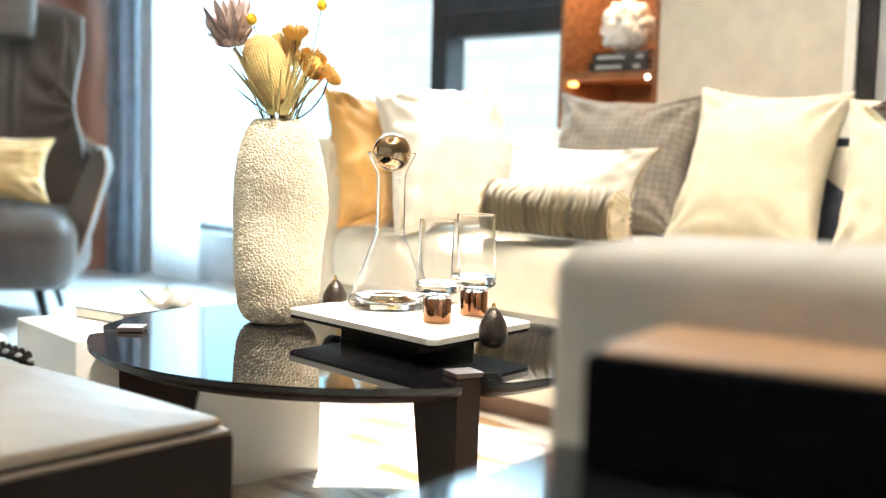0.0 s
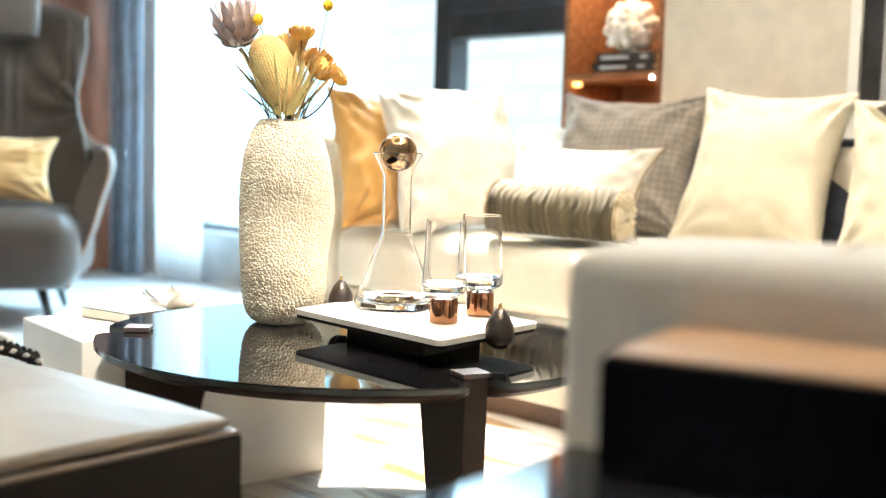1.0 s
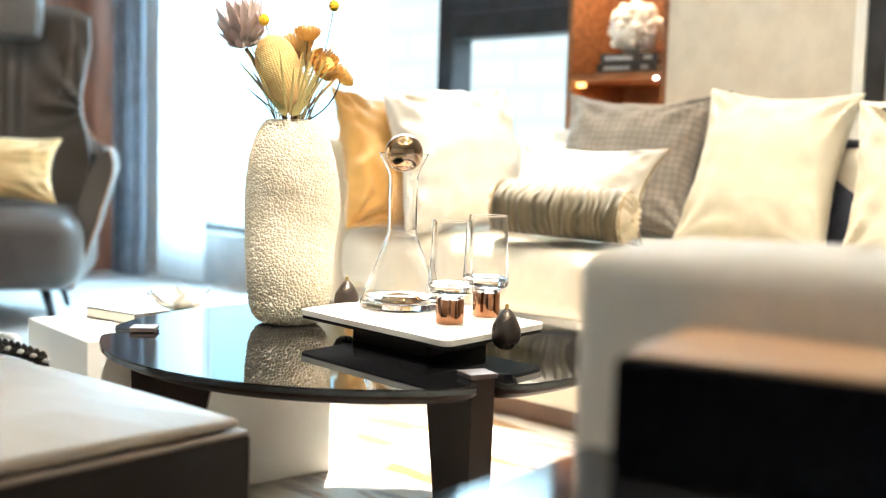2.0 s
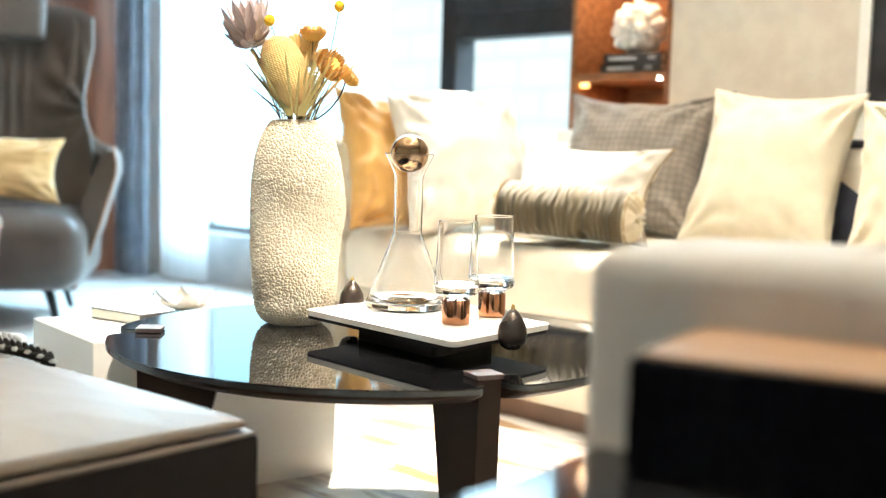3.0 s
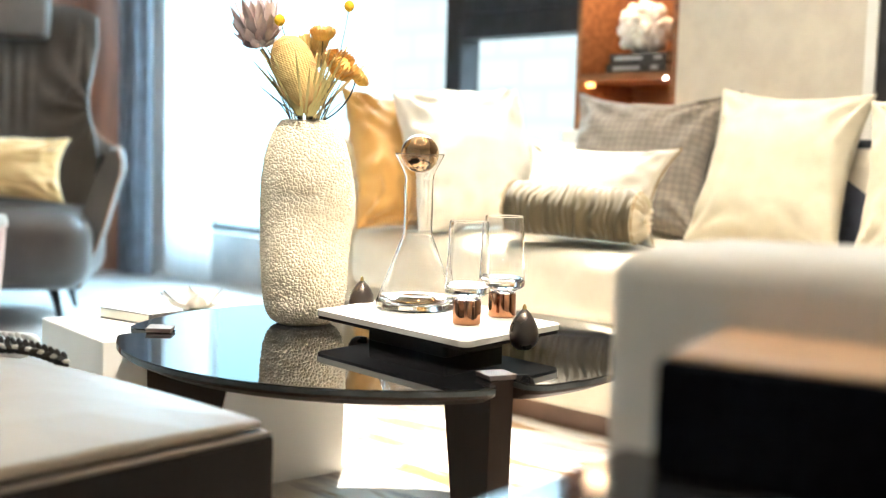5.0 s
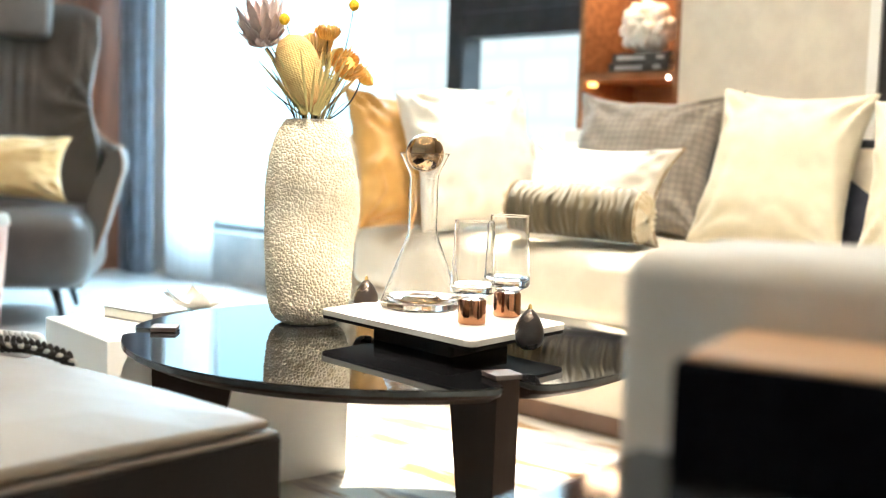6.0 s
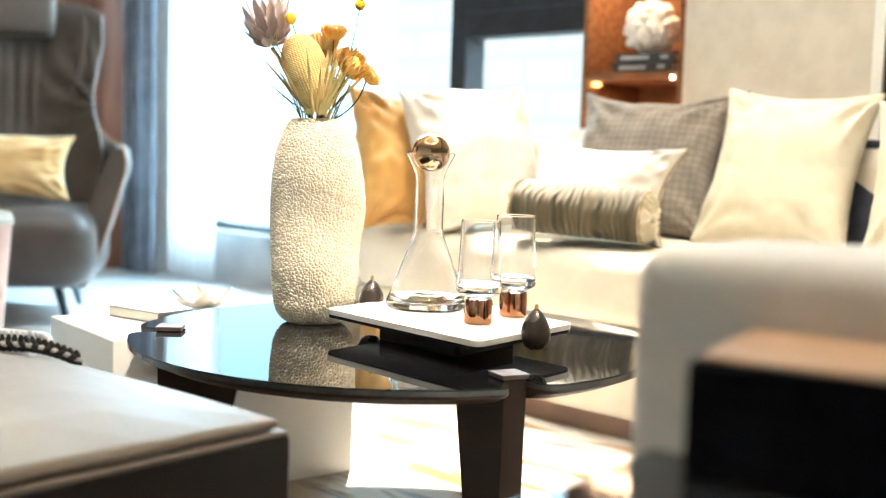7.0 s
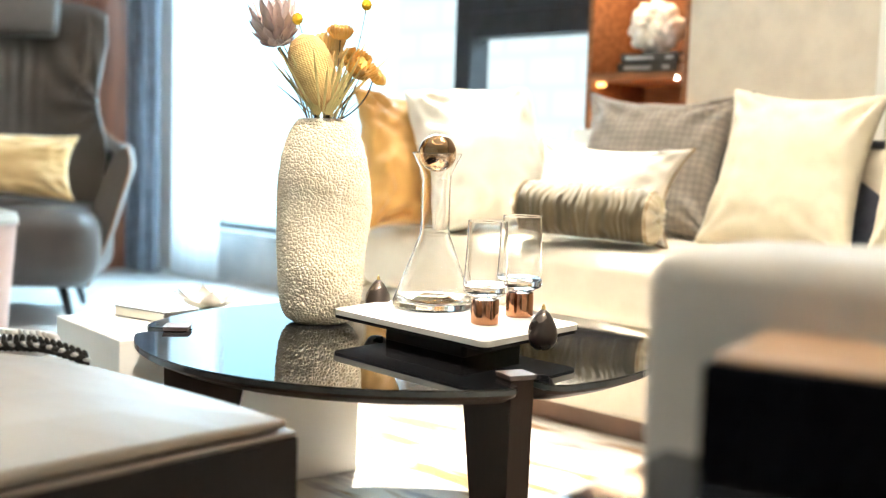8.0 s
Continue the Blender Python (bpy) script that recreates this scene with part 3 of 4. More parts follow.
SB = 0.765 + 0.1815
for k, (bw, bh, colr) in enumerate(((0.235, 0.030, "cover"), (0.215, 0.030, "cover"))):
    bk = thing("book", room(SHELF0 + 0.225 + 0.004 * k, BP + 0.105, SB + 0.0305 * k, -2 + 3 * k), "dark hardback book lying flat on the shelf", "book", "books on the shelf")
    part("cover", box(bw, 0.17, 0.004, (0, 0, 0), 0.001), M[colr], bk)
    part("cover", box(bw, 0.17, 0.004, (0, 0, bh - 0.004), 0.001), M[colr], bk)
    part("spine", box(bw, 0.006, bh - 0.0085, (0, -0.083, 0.0042), 0.001), M[colr], bk)
    part("page_block", box(bw - 0.01, 0.155, bh - 0.0085, (0, 0.001, 0.0042), 0.001), M["page"], bk)
    part("spine_lettering", box(0.105, 0.0015, 0.011, (-0.035, -0.0868, bh / 2 - 0.006), 0), M["stone"], bk, "unreadable pale lettering bar on the spine")
    part("spine_lettering", box(0.028, 0.0015, 0.012, (0.075, -0.0868, bh / 2 - 0.006), 0), M["stone"], bk)

# white coral-like ball
bm = bmesh.new()
bmesh.ops.create_icosphere(bm, subdivisions=5, radius=0.070)
for v in bm.verts:
    near_, _ = noise.voronoi(v.co * 32 + Vector((3, 7, 1)))
    v.co *= 1 + 0.36 * min(1.0, (near_[1] - near_[0]) * 1.7) ** 0.6 + 0.05 * noise.noise(v.co * 60)
solid("coral_ornament", bm, M["coral"], room(SHELF0 + 0.195, BP + 0.10, SB + 0.061 + 0.083), "white knobbly coral ball ornament on two books", "ornament")

# ---- main sofa ----
SA0, SA1, SF = -2.80, -0.35, 2.15
sofa = thing("sofa", room(SA0, SF, 0), "long cream upholstered sofa full of scatter cushions", "sofa")
L = SA1 - SA0
part("plinth", box(L - 0.08, 0.70, 0.066, (L / 2, 0.40, 0), 0.004), M["plinth"], sofa, "recessed brown wooden plinth")
part("base", soft_box(L - 0.20, 0.62, 0.22, 0.025), M["sofa"], sofa, m=pose(L / 2 + 0.08, 0.325, 0.066))
part("armrest", soft_box(0.18, 0.80, 0.65, 0.035, 0.008), M["sofa"], sofa, m=pose(0.09, 0.40, 0.066))
part("backrest", soft_box(L - 0.19, 0.15, 0.65, 0.04, 0.008), M["sofa"], sofa, m=pose(L / 2 + 0.095, 0.725, 0.066))
sw = (L - 0.21) / 2
for k in range(2):
    part("seat_cushion", soft_box(sw, 0.64, 0.165, 0.04, 0.016, 0.004), M["sofa"], sofa, m=pose(0.195 + sw / 2 + k * (sw + 0.005), 0.325, 0.286))


def scatter(name, x, y, z, w, h, t, mt, label, yaw, tilt, roll=0.0, seed=1.0, ear=0.1, wr=0.012, piping=""):
    """A cushion with its middle at (x, y, z), turned by yaw, leaning back by tilt."""
    ob = solid(name, cushion(w, h, t, seed, ear, wr), M[mt], pose(x, y, z) @ pose(0, 0, 0, 0, 0, yaw) @ pose(0, 0, 0, -tilt, roll, 0), label, "cushion", "cushions on the sofa")
    if piping:
        part("piping", tube(cushion_rim(w, h, ear), 0.0035, seg=6), M[piping], ob, "thin corded piping round the seam")
    return ob


scatter("cushion", -0.150, 3.37, 0.640, 0.42, 0.43, 0.16, "mustard", "mustard yellow satin cushion leaning on the sofa arm", 38, 22, 6, 2.0, 0.13, 0.030)
scatter("cushion", 0.022, 3.27, 0.662, 0.375, 0.43, 0.22, "whitecloth", "large white cotton cushion, softly creased", 20, 26, -4, 3.0, 0.07, 0.024)
scatter("cushion", 0.500, 3.29, 0.658, 0.51, 0.46, 0.17, "greycheck", "grey checked tweed cushion with dark piping", -36, 24, 0, 4.0, 0.20, 0.018, "darkpipe")
scatter("cushion", 0.330, 3.03, 0.592, 0.45, 0.27, 0.13, "whitecloth", "white rectangular cushion with pointed corners and tan piping", -36, 24, 2, 5.0, 0.20, 0.012, "tanpipe")
scatter("cushion", 0.812, 3.02, 0.655, 0.415, 0.47, 0.18, "creamcloth", "large cream cotton cushion standing upright", -36, 24, 2, 6.0, 0.14, 0.015)
scatter("cushion", 1.030, 2.99, 0.590, 0.40, 0.36, 0.10, "navy", "dark navy cushion tucked behind cream ones", -40, 16, 0, 7.0)
scatter("cushion", 1.150, 2.70, 0.640, 0.47, 0.45, 0.15, "creamcloth", "cream cotton cushion at the sofa end", -36, 22, -2, 8.0, 0.10, 0.022)
scatter("cushion", 1.085, 2.54, 0.800, 0.24, 0.20, 0.09, "brownfur", "dark brown plush cushion lying on cream ones", -20, 20, -35, 9.0)

# pleated bolster: gathered velvet body, piped end caps drawn in to a knot
bo = thing("bolster", pose(0.280, 2.895, 0.541) @ pose(0, 0, 0, 0, 2, -27), "olive velvet bolster with gathered pleats on the seat", "bolster", "cushions on the sofa")
BR, BL = 0.071, 0.168
bm = bmesh.new()
NB, NR = 150, 56
ring = []
for i in range(NB + 1):
    q = 2 * i / NB - 1
    row = []
    for j in range(NR):
        th_ = 2 * math.pi * j / NR
        wob = noise.noise(Vector((math.cos(th_) * 1.3, math.sin(th_) * 1.3, q * 3)))
        ple = 0.0034 * abs(math.sin(q * 17 + 2.2 * wob)) ** 0.6 + 0.0016 * math.sin(q * 61 + 5 * wob)
        r = (BR + ple - 0.004 + 0.005 * wob) * (1 - 0.10 * abs(q) ** 6)
        row.append(bm.verts.new((BL * q, r * math.cos(th_) * 1.05, max(-0.060, r * math.sin(th_)))))
    ring.append(row)
for p, q in zip(ring, ring[1:]):
    for j in range(NR):
        bm.faces.new((p[j], p[(j + 1) % NR], q[(j + 1) % NR], q[j]))
part("bolster_body", bm, M["olive"], bo)
for end in (-1, 1):
    bm = bmesh.new()
    rows_ = []
    for k in range(13):
        q = k / 12
        row = []
        for j in range(96):
            th_ = 2 * math.pi * j / 96
            r = BR * 0.9 * (1 - q) + 0.006
            fold = 0.006 * math.sin(th_ * 13 + 2 * math.sin(th_ * 3)) * math.sin(math.pi * min(1, q * 1.1)) ** 0.7
            row.append(bm.verts.new((end * (BL - 0.002 + 0.020 * math.sin(q * 2.6) + fold), r * math.cos(th_) * 1.05, max(-0.058, r * math.sin(th_)))))
        rows_.append(row)
    for p, q in zip(rows_, rows_[1:]):
        for j in range(96):
            bm.faces.new((p[j], p[(j + 1) % 96], q[(j + 1) % 96], q[j]))
    bm.faces.new(rows_[-1])
    cap_ = part("end_cap", bm, M["satin"], bo, "gathered satin end, its gleam put in as a pale colour")
    part("piping", tube([(end * BL, BR * 0.905 * 1.05 * math.cos(2 * math.pi * k / 48), max(-0.059, BR * 0.905 * math.sin(2 * math.pi * k / 48))) for k in range(49)], 0.0038, seg=6), M["tanpipe"], cap_)
    part("knot", soft_box(0.022, 0.026, 0.024, 0.010, 0.0, 0.0, 0.003, 4.0), M["satin"], cap_, m=pose(end * (BL + 0.014), 0, -0.012))

# ---- upholstered seat close to the camera ----
near = thing("lounge_chair", pose(0.095, 0.935, 0) @ pose(0, 0, 0, 0, 0, -35), "pale greige upholstered lounge chair with a thick square arm", "armchair")
part("armrest", soft_box(1.0, 0.22, 0.564, 0.022, 0.012), M["greige"], near, m=pose(0.50, 0.110, 0.05))
part("seam", tube([(0.2, -0.0015, 0.06), (0.2, -0.0015, 0.30), (0.2, -0.0015, 0.585), (0.2, 0.010, 0.6135), (0.2, 0.05, 0.6205), (0.2, 0.11, 0.6265)], 0.0022, seg=8), M["greige"], near, "stitched seam")
part("seat", soft_box(0.94, 0.62, 0.34, 0.03, 0.01), M["greige"], near, m=pose(0.53, 0.535, 0.05))
part("plinth", box(0.92, 0.80, 0.05, (0.5, 0.42, 0), 0.004), M["plinth"], near)

# ---- side table with box ----
st = thing("side_table", pose(0.097, 0.820, 0) @ pose(0, 0, 0, 0, 0, -37), "low side table with a dark polished top", "side table")
part("tabletop", box(0.62, 0.46, 0.022, (0.31, -0.23, 0.465), 0.003), M["darktop"], st)
part("apron", box(0.58, 0.42, 0.03, (0.31, -0.23, 0.4345), 0.003), M["bronze"], st)
for lx, ly in ((0.05, -0.05), (0.57, -0.05), (0.05, -0.41), (0.57, -0.41)):
    part("leg", box(0.03, 0.03, 0.4345, (lx, ly, 0), 0.003), M["bronze"], st)
sp = thing("speaker", pose(0.103, 0.749, 0.4875) @ pose(0, 0, 0, 0, 0, -29), "black cloth-fronted speaker with a light oak top", "speaker")
part("body", box(0.30, 0.150, 0.0735, (0.15, 0.075, 0), 0.004, 3), M["speaker"], sp)
part("top", box(0.288, 0.138, 0.003, (0.15, 0.076, 0.074), 0.001, 2), M["oak"], sp, "light oak top panel")
part("control_panel", box(0.12, 0.05, 0.004, (0.235, 0.118, 0.0774), 0.0015), M["pad"], sp)

# ---- ottoman ----
ot = thing("ottoman", pose(-0.221, 1.326, 0) @ Matrix(((-0.63, -0.75, 0, 0), (-0.777, 0.66, 0, 0), (0, 0, 1, 0), (0, 0, 0, 1))), "low ottoman with ivory leather cushion on dark brown leather base", "ottoman")
OX, OY = 0.72, 0.62
part("base", soft_box(OX, OY, 0.346, 0.004), M["ottobase"], ot, m=pose(OX / 2, OY / 2, 0.01))
part("seat_board", soft_box(OX - 0.003, OY - 0.003, 0.005, 0.0022), M["ottoband"], ot, "narrow ivory leather edge band", m=pose(OX / 2, OY / 2, 0.3565))
part("cushion", soft_box(OX - 0.020, OY - 0.020, 0.011, 0.0052, 0.048, 0.001), M["ottotop"], ot, m=pose(OX / 2, OY / 2, 0.3640))
# woollen throw with a braided black edge
th = thing("throw", pose(-0.704, 1.552, 0.3755) @ pose(0, 0, 0, -2, 0, 4), "folded white woollen throw with black braided edging on the ottoman", "throw")
part("cloth", soft_box(0.285, 0.15, 0.030, 0.0145, 0.012, 0.0, 0.003, 3.0), M["knit"], th, m=pose(-0.050, 0.086, -0.001))
bm = bmesh.new()
bmesh.ops.create_uvsphere(bm, u_segments=10, v_segments=7, radius=0.0050)
for v in bm.verts:
    v.co = Matrix.Rotation(radians(35), 3, "Y") @ Vector((v.co.x * 1.4, v.co.y * 0.8, v.co.z * 0.72))
loops = [mesh(bm.copy(), "braid_loop", M["braid"]), mesh(bm, "braid_loop", M["knit"])]
for k in range(38):
    run = 0.0082 * k
    sag = 0.020 * max(0.0, 1 - run / 0.085) ** 2
    for row in range(3):
        bead = row == 1 and k % 2 == 0
        ob = new("braid_loop", loops[bead])
        ob.parent = th
        m_ = pose(0.160 - run + 0.0041 * (row % 2), 0.004 - 0.006 * (row == 1) + 0.3 * sag, 0.0325 + 0.0064 * (row - 1) - sag, 0, -30 * (run < 0.07) + (60 if row == 2 else 0), 0)
        ob.matrix_basis = m_ @ Matrix.Scale(0.85 if bead else 1.0, 4)
    if k > 5:
        for tuft in range(2):
            ob = new("wool_loop", loops[1])
            ob.parent = th
            ob.matrix_basis = pose(0.156 - run, 0.020 + 0.018 * tuft, 0.036 + 0.006 * tuft - sag, 20 * tuft, 15 * (k % 3), 40 * (k % 2))

# ---- low white table behind the coffee table ----
bt = thing("low_table", pose(-0.640, 2.064, 0) @ pose(0, 0, 0, 0, 0, 38), "low white lacquered cube table beside the coffee table", "low table")
part("body", box(0.515, 0.325, 0.3175, (0.2575, 0.1625, 0.010), 0.003, 3), M["white"], bt)
part("plinth", box(0.485, 0.295, 0.010, (0.2575, 0.1625, 0.0), 0.001), M["plinth"], bt, "thin recessed brown plinth")
bk = thing("book", pose(-0.731, 2.345, 0.328) @ pose(0, 0, 0, 0, 0, -35), "pale book with thin dark covers on the white table", "book")
for cz in (0, 0.0195):
    part("cover", box(0.150, 0.090, 0.0018, (0.075, 0.045, cz), 0.0006), M["cover"], bk, "thin dark cover edge")
part("cover_sheet", box(0.1475, 0.0875, 0.0010, (0.075, 0.045, 0.0214), 0.0003), M["white"], bk, "white cover sheet")
part("page_block", box(0.147, 0.088, 0.0172, (0.074, 0.045, 0.0020), 0.0008), M["page"], bk)
part("spine", box(0.0020, 0.090, 0.0172, (0.1490, 0.045, 0.0020), 0.0005), M["cover"], bk)

# lotus-shaped porcelain dish
lo = thing("lotus_dish", pose(-0.572, 2.485, 0.3278), "white porcelain lotus dish with a golden middle", "dish")


def petal(length, width, lift, cup, n=7):
    bm = bmesh.new()
    for side in (0, 0.0016):
        g = {}
        for i in range(n + 1):
            s = i / n
            wd = width * math.sin(math.pi * min(1, s * 0.86 + 0.12)) ** 0.8 * (1 - s ** 5)
            for j in range(5):
                q = j / 2 - 1
                g[i, j] = bm.verts.new((0.006 + length * s, wd / 2 * q, 0.003 + lift * s * s + cup * q * q * s * (1.2 - s) + side))
        for i in range(n):
            for j in range(4):
                bm.faces.new((g[i, j], g[i + 1, j], g[i + 1, j + 1], g[i, j + 1]))
    return bm


for k in range(8):
    part("petal", petal(0.082 if k % 2 else 0.058, 0.046, 0.026 if k % 2 else 0.040, 0.016), M["porcelain"], lo, m=pose(0, 0, 0, 0, 0, 45 * k + 22))
part("middle", lathe([(0, 0.001), (0.013, 0.001), (0.015, 0.008), (0.012, 0.016), (0.008, 0.019), (0, 0.015)], 20), M["brass"], lo, "golden middle")

# ---- round stool at the edge ----
po = thing("stool", pose(-1.545, 3.42, 0), "round blush leather stool with a pale seat pad", "stool")
part("body", lathe([(0, 0.0), (0.155, 0.0), (0.163, 0.012), (0.196, 0.405), (0.190, 0.42), (0, 0.42)], 56), M["blush"], po)
part("seat_pad", lathe([(0, 0.4205), (0.198, 0.4205), (0.203, 0.432), (0.196, 0.452), (0.15, 0.462), (0, 0.466)], 56), M["ottotop"], po, "pale seat pad")
bm = bmesh.new()
tube([(0.2 * math.cos(2 * math.pi * i / 48), 0.2 * math.sin(2 * math.pi * i / 48), 0.419) for i in range(49)], 0.0035, bm=bm, seg=6)
part("piping", bm, M["blush"], po)


# ---- wing armchair ----
ac = thing("armchair", pose(-1.765, 4.47, 0) @ pose(0, 0, 0, 0, 0, 10), "grey taupe leather wing armchair with tan edge", "armchair")


def shell_point(s, v, out=0.0):
    """The chair's wrap-round shell: s from -1 (one arm's front) round the back to 1, v from its foot to its rim."""
    k = min(1.0, max(0.0, (abs(s) - 0.46) / 0.16))
    k = k * k * (3 - 2 * k)
    top = 1.235 - 0.575 * k - 0.035 * max(0.0, abs(s) - 0.62)
    top += 0.012 * math.cos(s * 6) * (1 - k) - 0.045 * (min(abs(s), 0.46) / 0.46) ** 4 * (1 - k)
    z = 0.13 + (top - 0.13) * v
    ang = s * radians(118)
    flare = float(np.interp(z, [0.13, 0.35, 0.58, 0.645, 0.70, 0.78, 0.86, 0.96, 1.06, 1.24], [0.33, 0.41, 0.475, 0.462, 0.365, 0.322, 0.315, 0.332, 0.348, 0.338]))
    wx = flare + out
    wing = 0.10 * max(0, (z - 0.75) / 0.45) * min(1, (abs(s) / 0.5) ** 3)
    x = wx * math.sin(max(-1.45, min(1.45, ang * 0.95))) + (0.02 * (1 if s > 0 else -1) * max(0, abs(s) - 0.7))
    y = (0.30 + out) * math.cos(ang) + 0.05 * v - wing
    if abs(s) > 0.76:
        y -= 0.55 * (abs(s) - 0.76)
    y += 0.10 * max(0, z - 0.45)
    return Vector((x, y, z))


bm = bmesh.new()
NS, NV = 96, 30
for out in (0.0, -0.045):
    g = {}
    for i in range(NS + 1):
        for j in range(NV + 1):
            s, v = 2 * i / NS - 1, j / NV
            p = shell_point(s, v, out * (1 - 0.75 * v ** 12) * (1 + 1.1 * min(1, max(0, (abs(s) - 0.5) / 0.15))))
            if out and 0.14 < abs(s) < 0.6 and p.z > 0.6:
                win_ = math.sin(math.pi * (abs(s) - 0.14) / 0.46) * max(0, 1 - abs(p.z - 0.88) / 0.32)
                p += Vector((0, -0.016 * win_ * math.sin(52 * abs(s) - 13 * p.z), 0))
            if out and abs(s) < 0.14 and p.z > 0.55:
                p += Vector((0, -0.006 * math.sin(s * 42 + 2.2 * math.sin(p.z * 5)) * min(1, (p.z - 0.55) * 4) * max(0, 1.05 - (p.z - 0.55) * 1.6), 0))
            g[i, j] = bm.verts.new(p)
    for i in range(NS):
        for j in range(NV):
            bm.faces.new((g[i, j], g[i + 1, j], g[i + 1, j + 1], g[i, j + 1]))
    if out == 0.0:
        outer = g
for i in range(NS):
    bm.faces.new((outer[i, NV], outer[i + 1, NV], g[i + 1, NV], g[i, NV]))
for j in range(NV):
    for i in (0, NS):
        bm.faces.new((outer[i, j], outer[i, j + 1], g[i, j + 1], g[i, j]))
part("shell", bm, M["leather"], ac)
rim = [shell_point(-1, j / 12, 0.002) for j in range(13)] + [shell_point(-1 + 2 * i / 90, 1, 0.002) for i in range(1, 90)] + [shell_point(1, 1 - j / 12, 0.002) for j in range(13)]
part("welt", tube(rim, 0.0045, seg=8), M["welt"], ac, "tan leather welt along the rim")
part("seat", soft_box(0.74, 0.62, 0.275, 0.075, 0.030, 0.012), M["seatleather"], ac, m=pose(0, -0.13, 0.14))
bm = bmesh.new()
NU, NZ = 72, 44
for back in (0, 1):
    g = {}
    for i in range(NU + 1):
        u = 2 * i / NU - 1
        for j in range(NZ + 1):
            q = j / NZ
            z = 0.42 + (0.805 - 0.05 * abs(u) ** 6) * q
            w = 0.985 * float(np.interp(z, [0.42, 0.60, 0.70, 0.78, 0.86, 0.96, 1.06, 1.24], [0.33, 0.36, 0.345, 0.322, 0.315, 0.332, 0.348, 0.338]))
            y = 0.20 + 0.13 * (z - 0.45) - 0.13 * u * u + 0.05 * back
            y += 0.03 * (max(0, q - 0.93) / 0.07) ** 2
            if not back:
                fan = math.atan2(z - 0.80, (1.12 - abs(u)) * 0.36)
                win_ = max(0, min(1, (abs(u) - 0.30) / 0.25)) * max(0, 1 - abs(z - 0.90) / 0.30)
                y -= 0.020 * win_ * math.sin(fan * 12 + 0.8 * noise.noise(Vector((u * 3, z * 4, 1))))
                y -= 0.013 * max(0, 1 - abs(u) / 0.34) * math.sin(u * 38) * max(0, 1 - abs(z - 0.88) / 0.22)
            g[i, j] = bm.verts.new((u * w, y, z))
    for i in range(NU):
        for j in range(NZ):
            bm.faces.new((g[i, j], g[i + 1, j], g[i + 1, j + 1], g[i, j + 1]))
    if not back:
        front = g
for i in range(NU):
    for j in (0, NZ):
        bm.faces.new((front[i, j], front[i + 1, j], g[i + 1, j], g[i, j]))
for j in range(NZ):
    for i in (0, NU):
        bm.faces.new((front[i, j], front[i, j + 1], g[i, j + 1], g[i, j]))
part("backrest", bm, M["leather"], ac, "leather backrest with gathered folds")
part("headrest", soft_box(0.30, 0.085, 0.20, 0.022, 0.0, 0.006), M["leather"], ac, "padded leather headrest", m=pose(0, 0.185, 1.075) @ pose(0, 0, 0, -8, 0, 0))
for lx, ly in ((0.27, -0.33), (-0.27, -0.33), (0.24, 0.20), (-0.24, 0.20)):
    part("leg", tube(bend((lx * 0.85, ly * 0.8, 0.16), (lx * 0.98, ly * 0.95, 0.10), (lx * 1.06, ly * 1.06, 0.0), 6), 0.022, 0.011, 12), M["blackmetal"], ac, "slim black splayed leg")
solid("cushion", cushion(0.52, 0.25, 0.13, 12.0, 0.13, 0.02), M["silk"], pose(-1.700, 4.26, 0.575) @ pose(0, 0, 0, 0, 0, 8) @ pose(0, 0, 0, -14, 2, 0), "gold silk cushion on the leather armchair", "cushion")

lg = thing("console", room(-5.36, 2.15, 0), "slim wooden console against the wood wall", "console")
part("tabletop", box(0.30, 0.9, 0.03, (0, 0, 0.60), 0.003), M["shelfwood"], lg)
for ly in (-0.4, 0.4):
    part("side_panel", box(0.28, 0.03, 0.60, (0, ly, 0), 0.003), M["shelfwood"], lg)
solid("box", soft_box(0.10, 0.13, 0.10, 0.015, 0.004), M["silk"], room(-5.32, 2.45, 0.6305), "small beige box on the wooden console", "box")

# ---- coffee table ----
TC, TR, TZ = (-0.134, 2.028), 0.453, 0.360
PADS = [math.atan2(1.680 - TC[1], 0.047 - TC[0]), math.atan2(2.004 - TC[1], -0.510 - TC[0])]
PADS.append(PADS[0] + radians(125))
ct = thing("coffee_table", pose(TC[0], TC[1], 0), "round black glass coffee table on three bronze fin legs", "coffee table")


def outline(radius, half, deep, rc):
    """A disc with three rounded notches for the legs."""
    pts = []
    n = 1440
    for i in range(n):
        t = 2 * math.pi * i / n
        d = min(abs((t - p + math.pi) % (2 * math.pi) - math.pi) for p in PADS) * radius
        if d < half:
            r = radius - deep
        elif d < half + rc:
            q = rc - (d - half)
            r = radius - rc + math.sqrt(max(0, rc * rc - q * q))
            if d < half + 0.0025:
                r = min(r, radius - deep * (1 - (d - half) / 0.0025) - rc * (d - half) / 0.0025)
        else:
            r = radius
            if i % 4:
                continue
        pts.append((r * math.cos(t), r * math.sin(t)))
    return pts


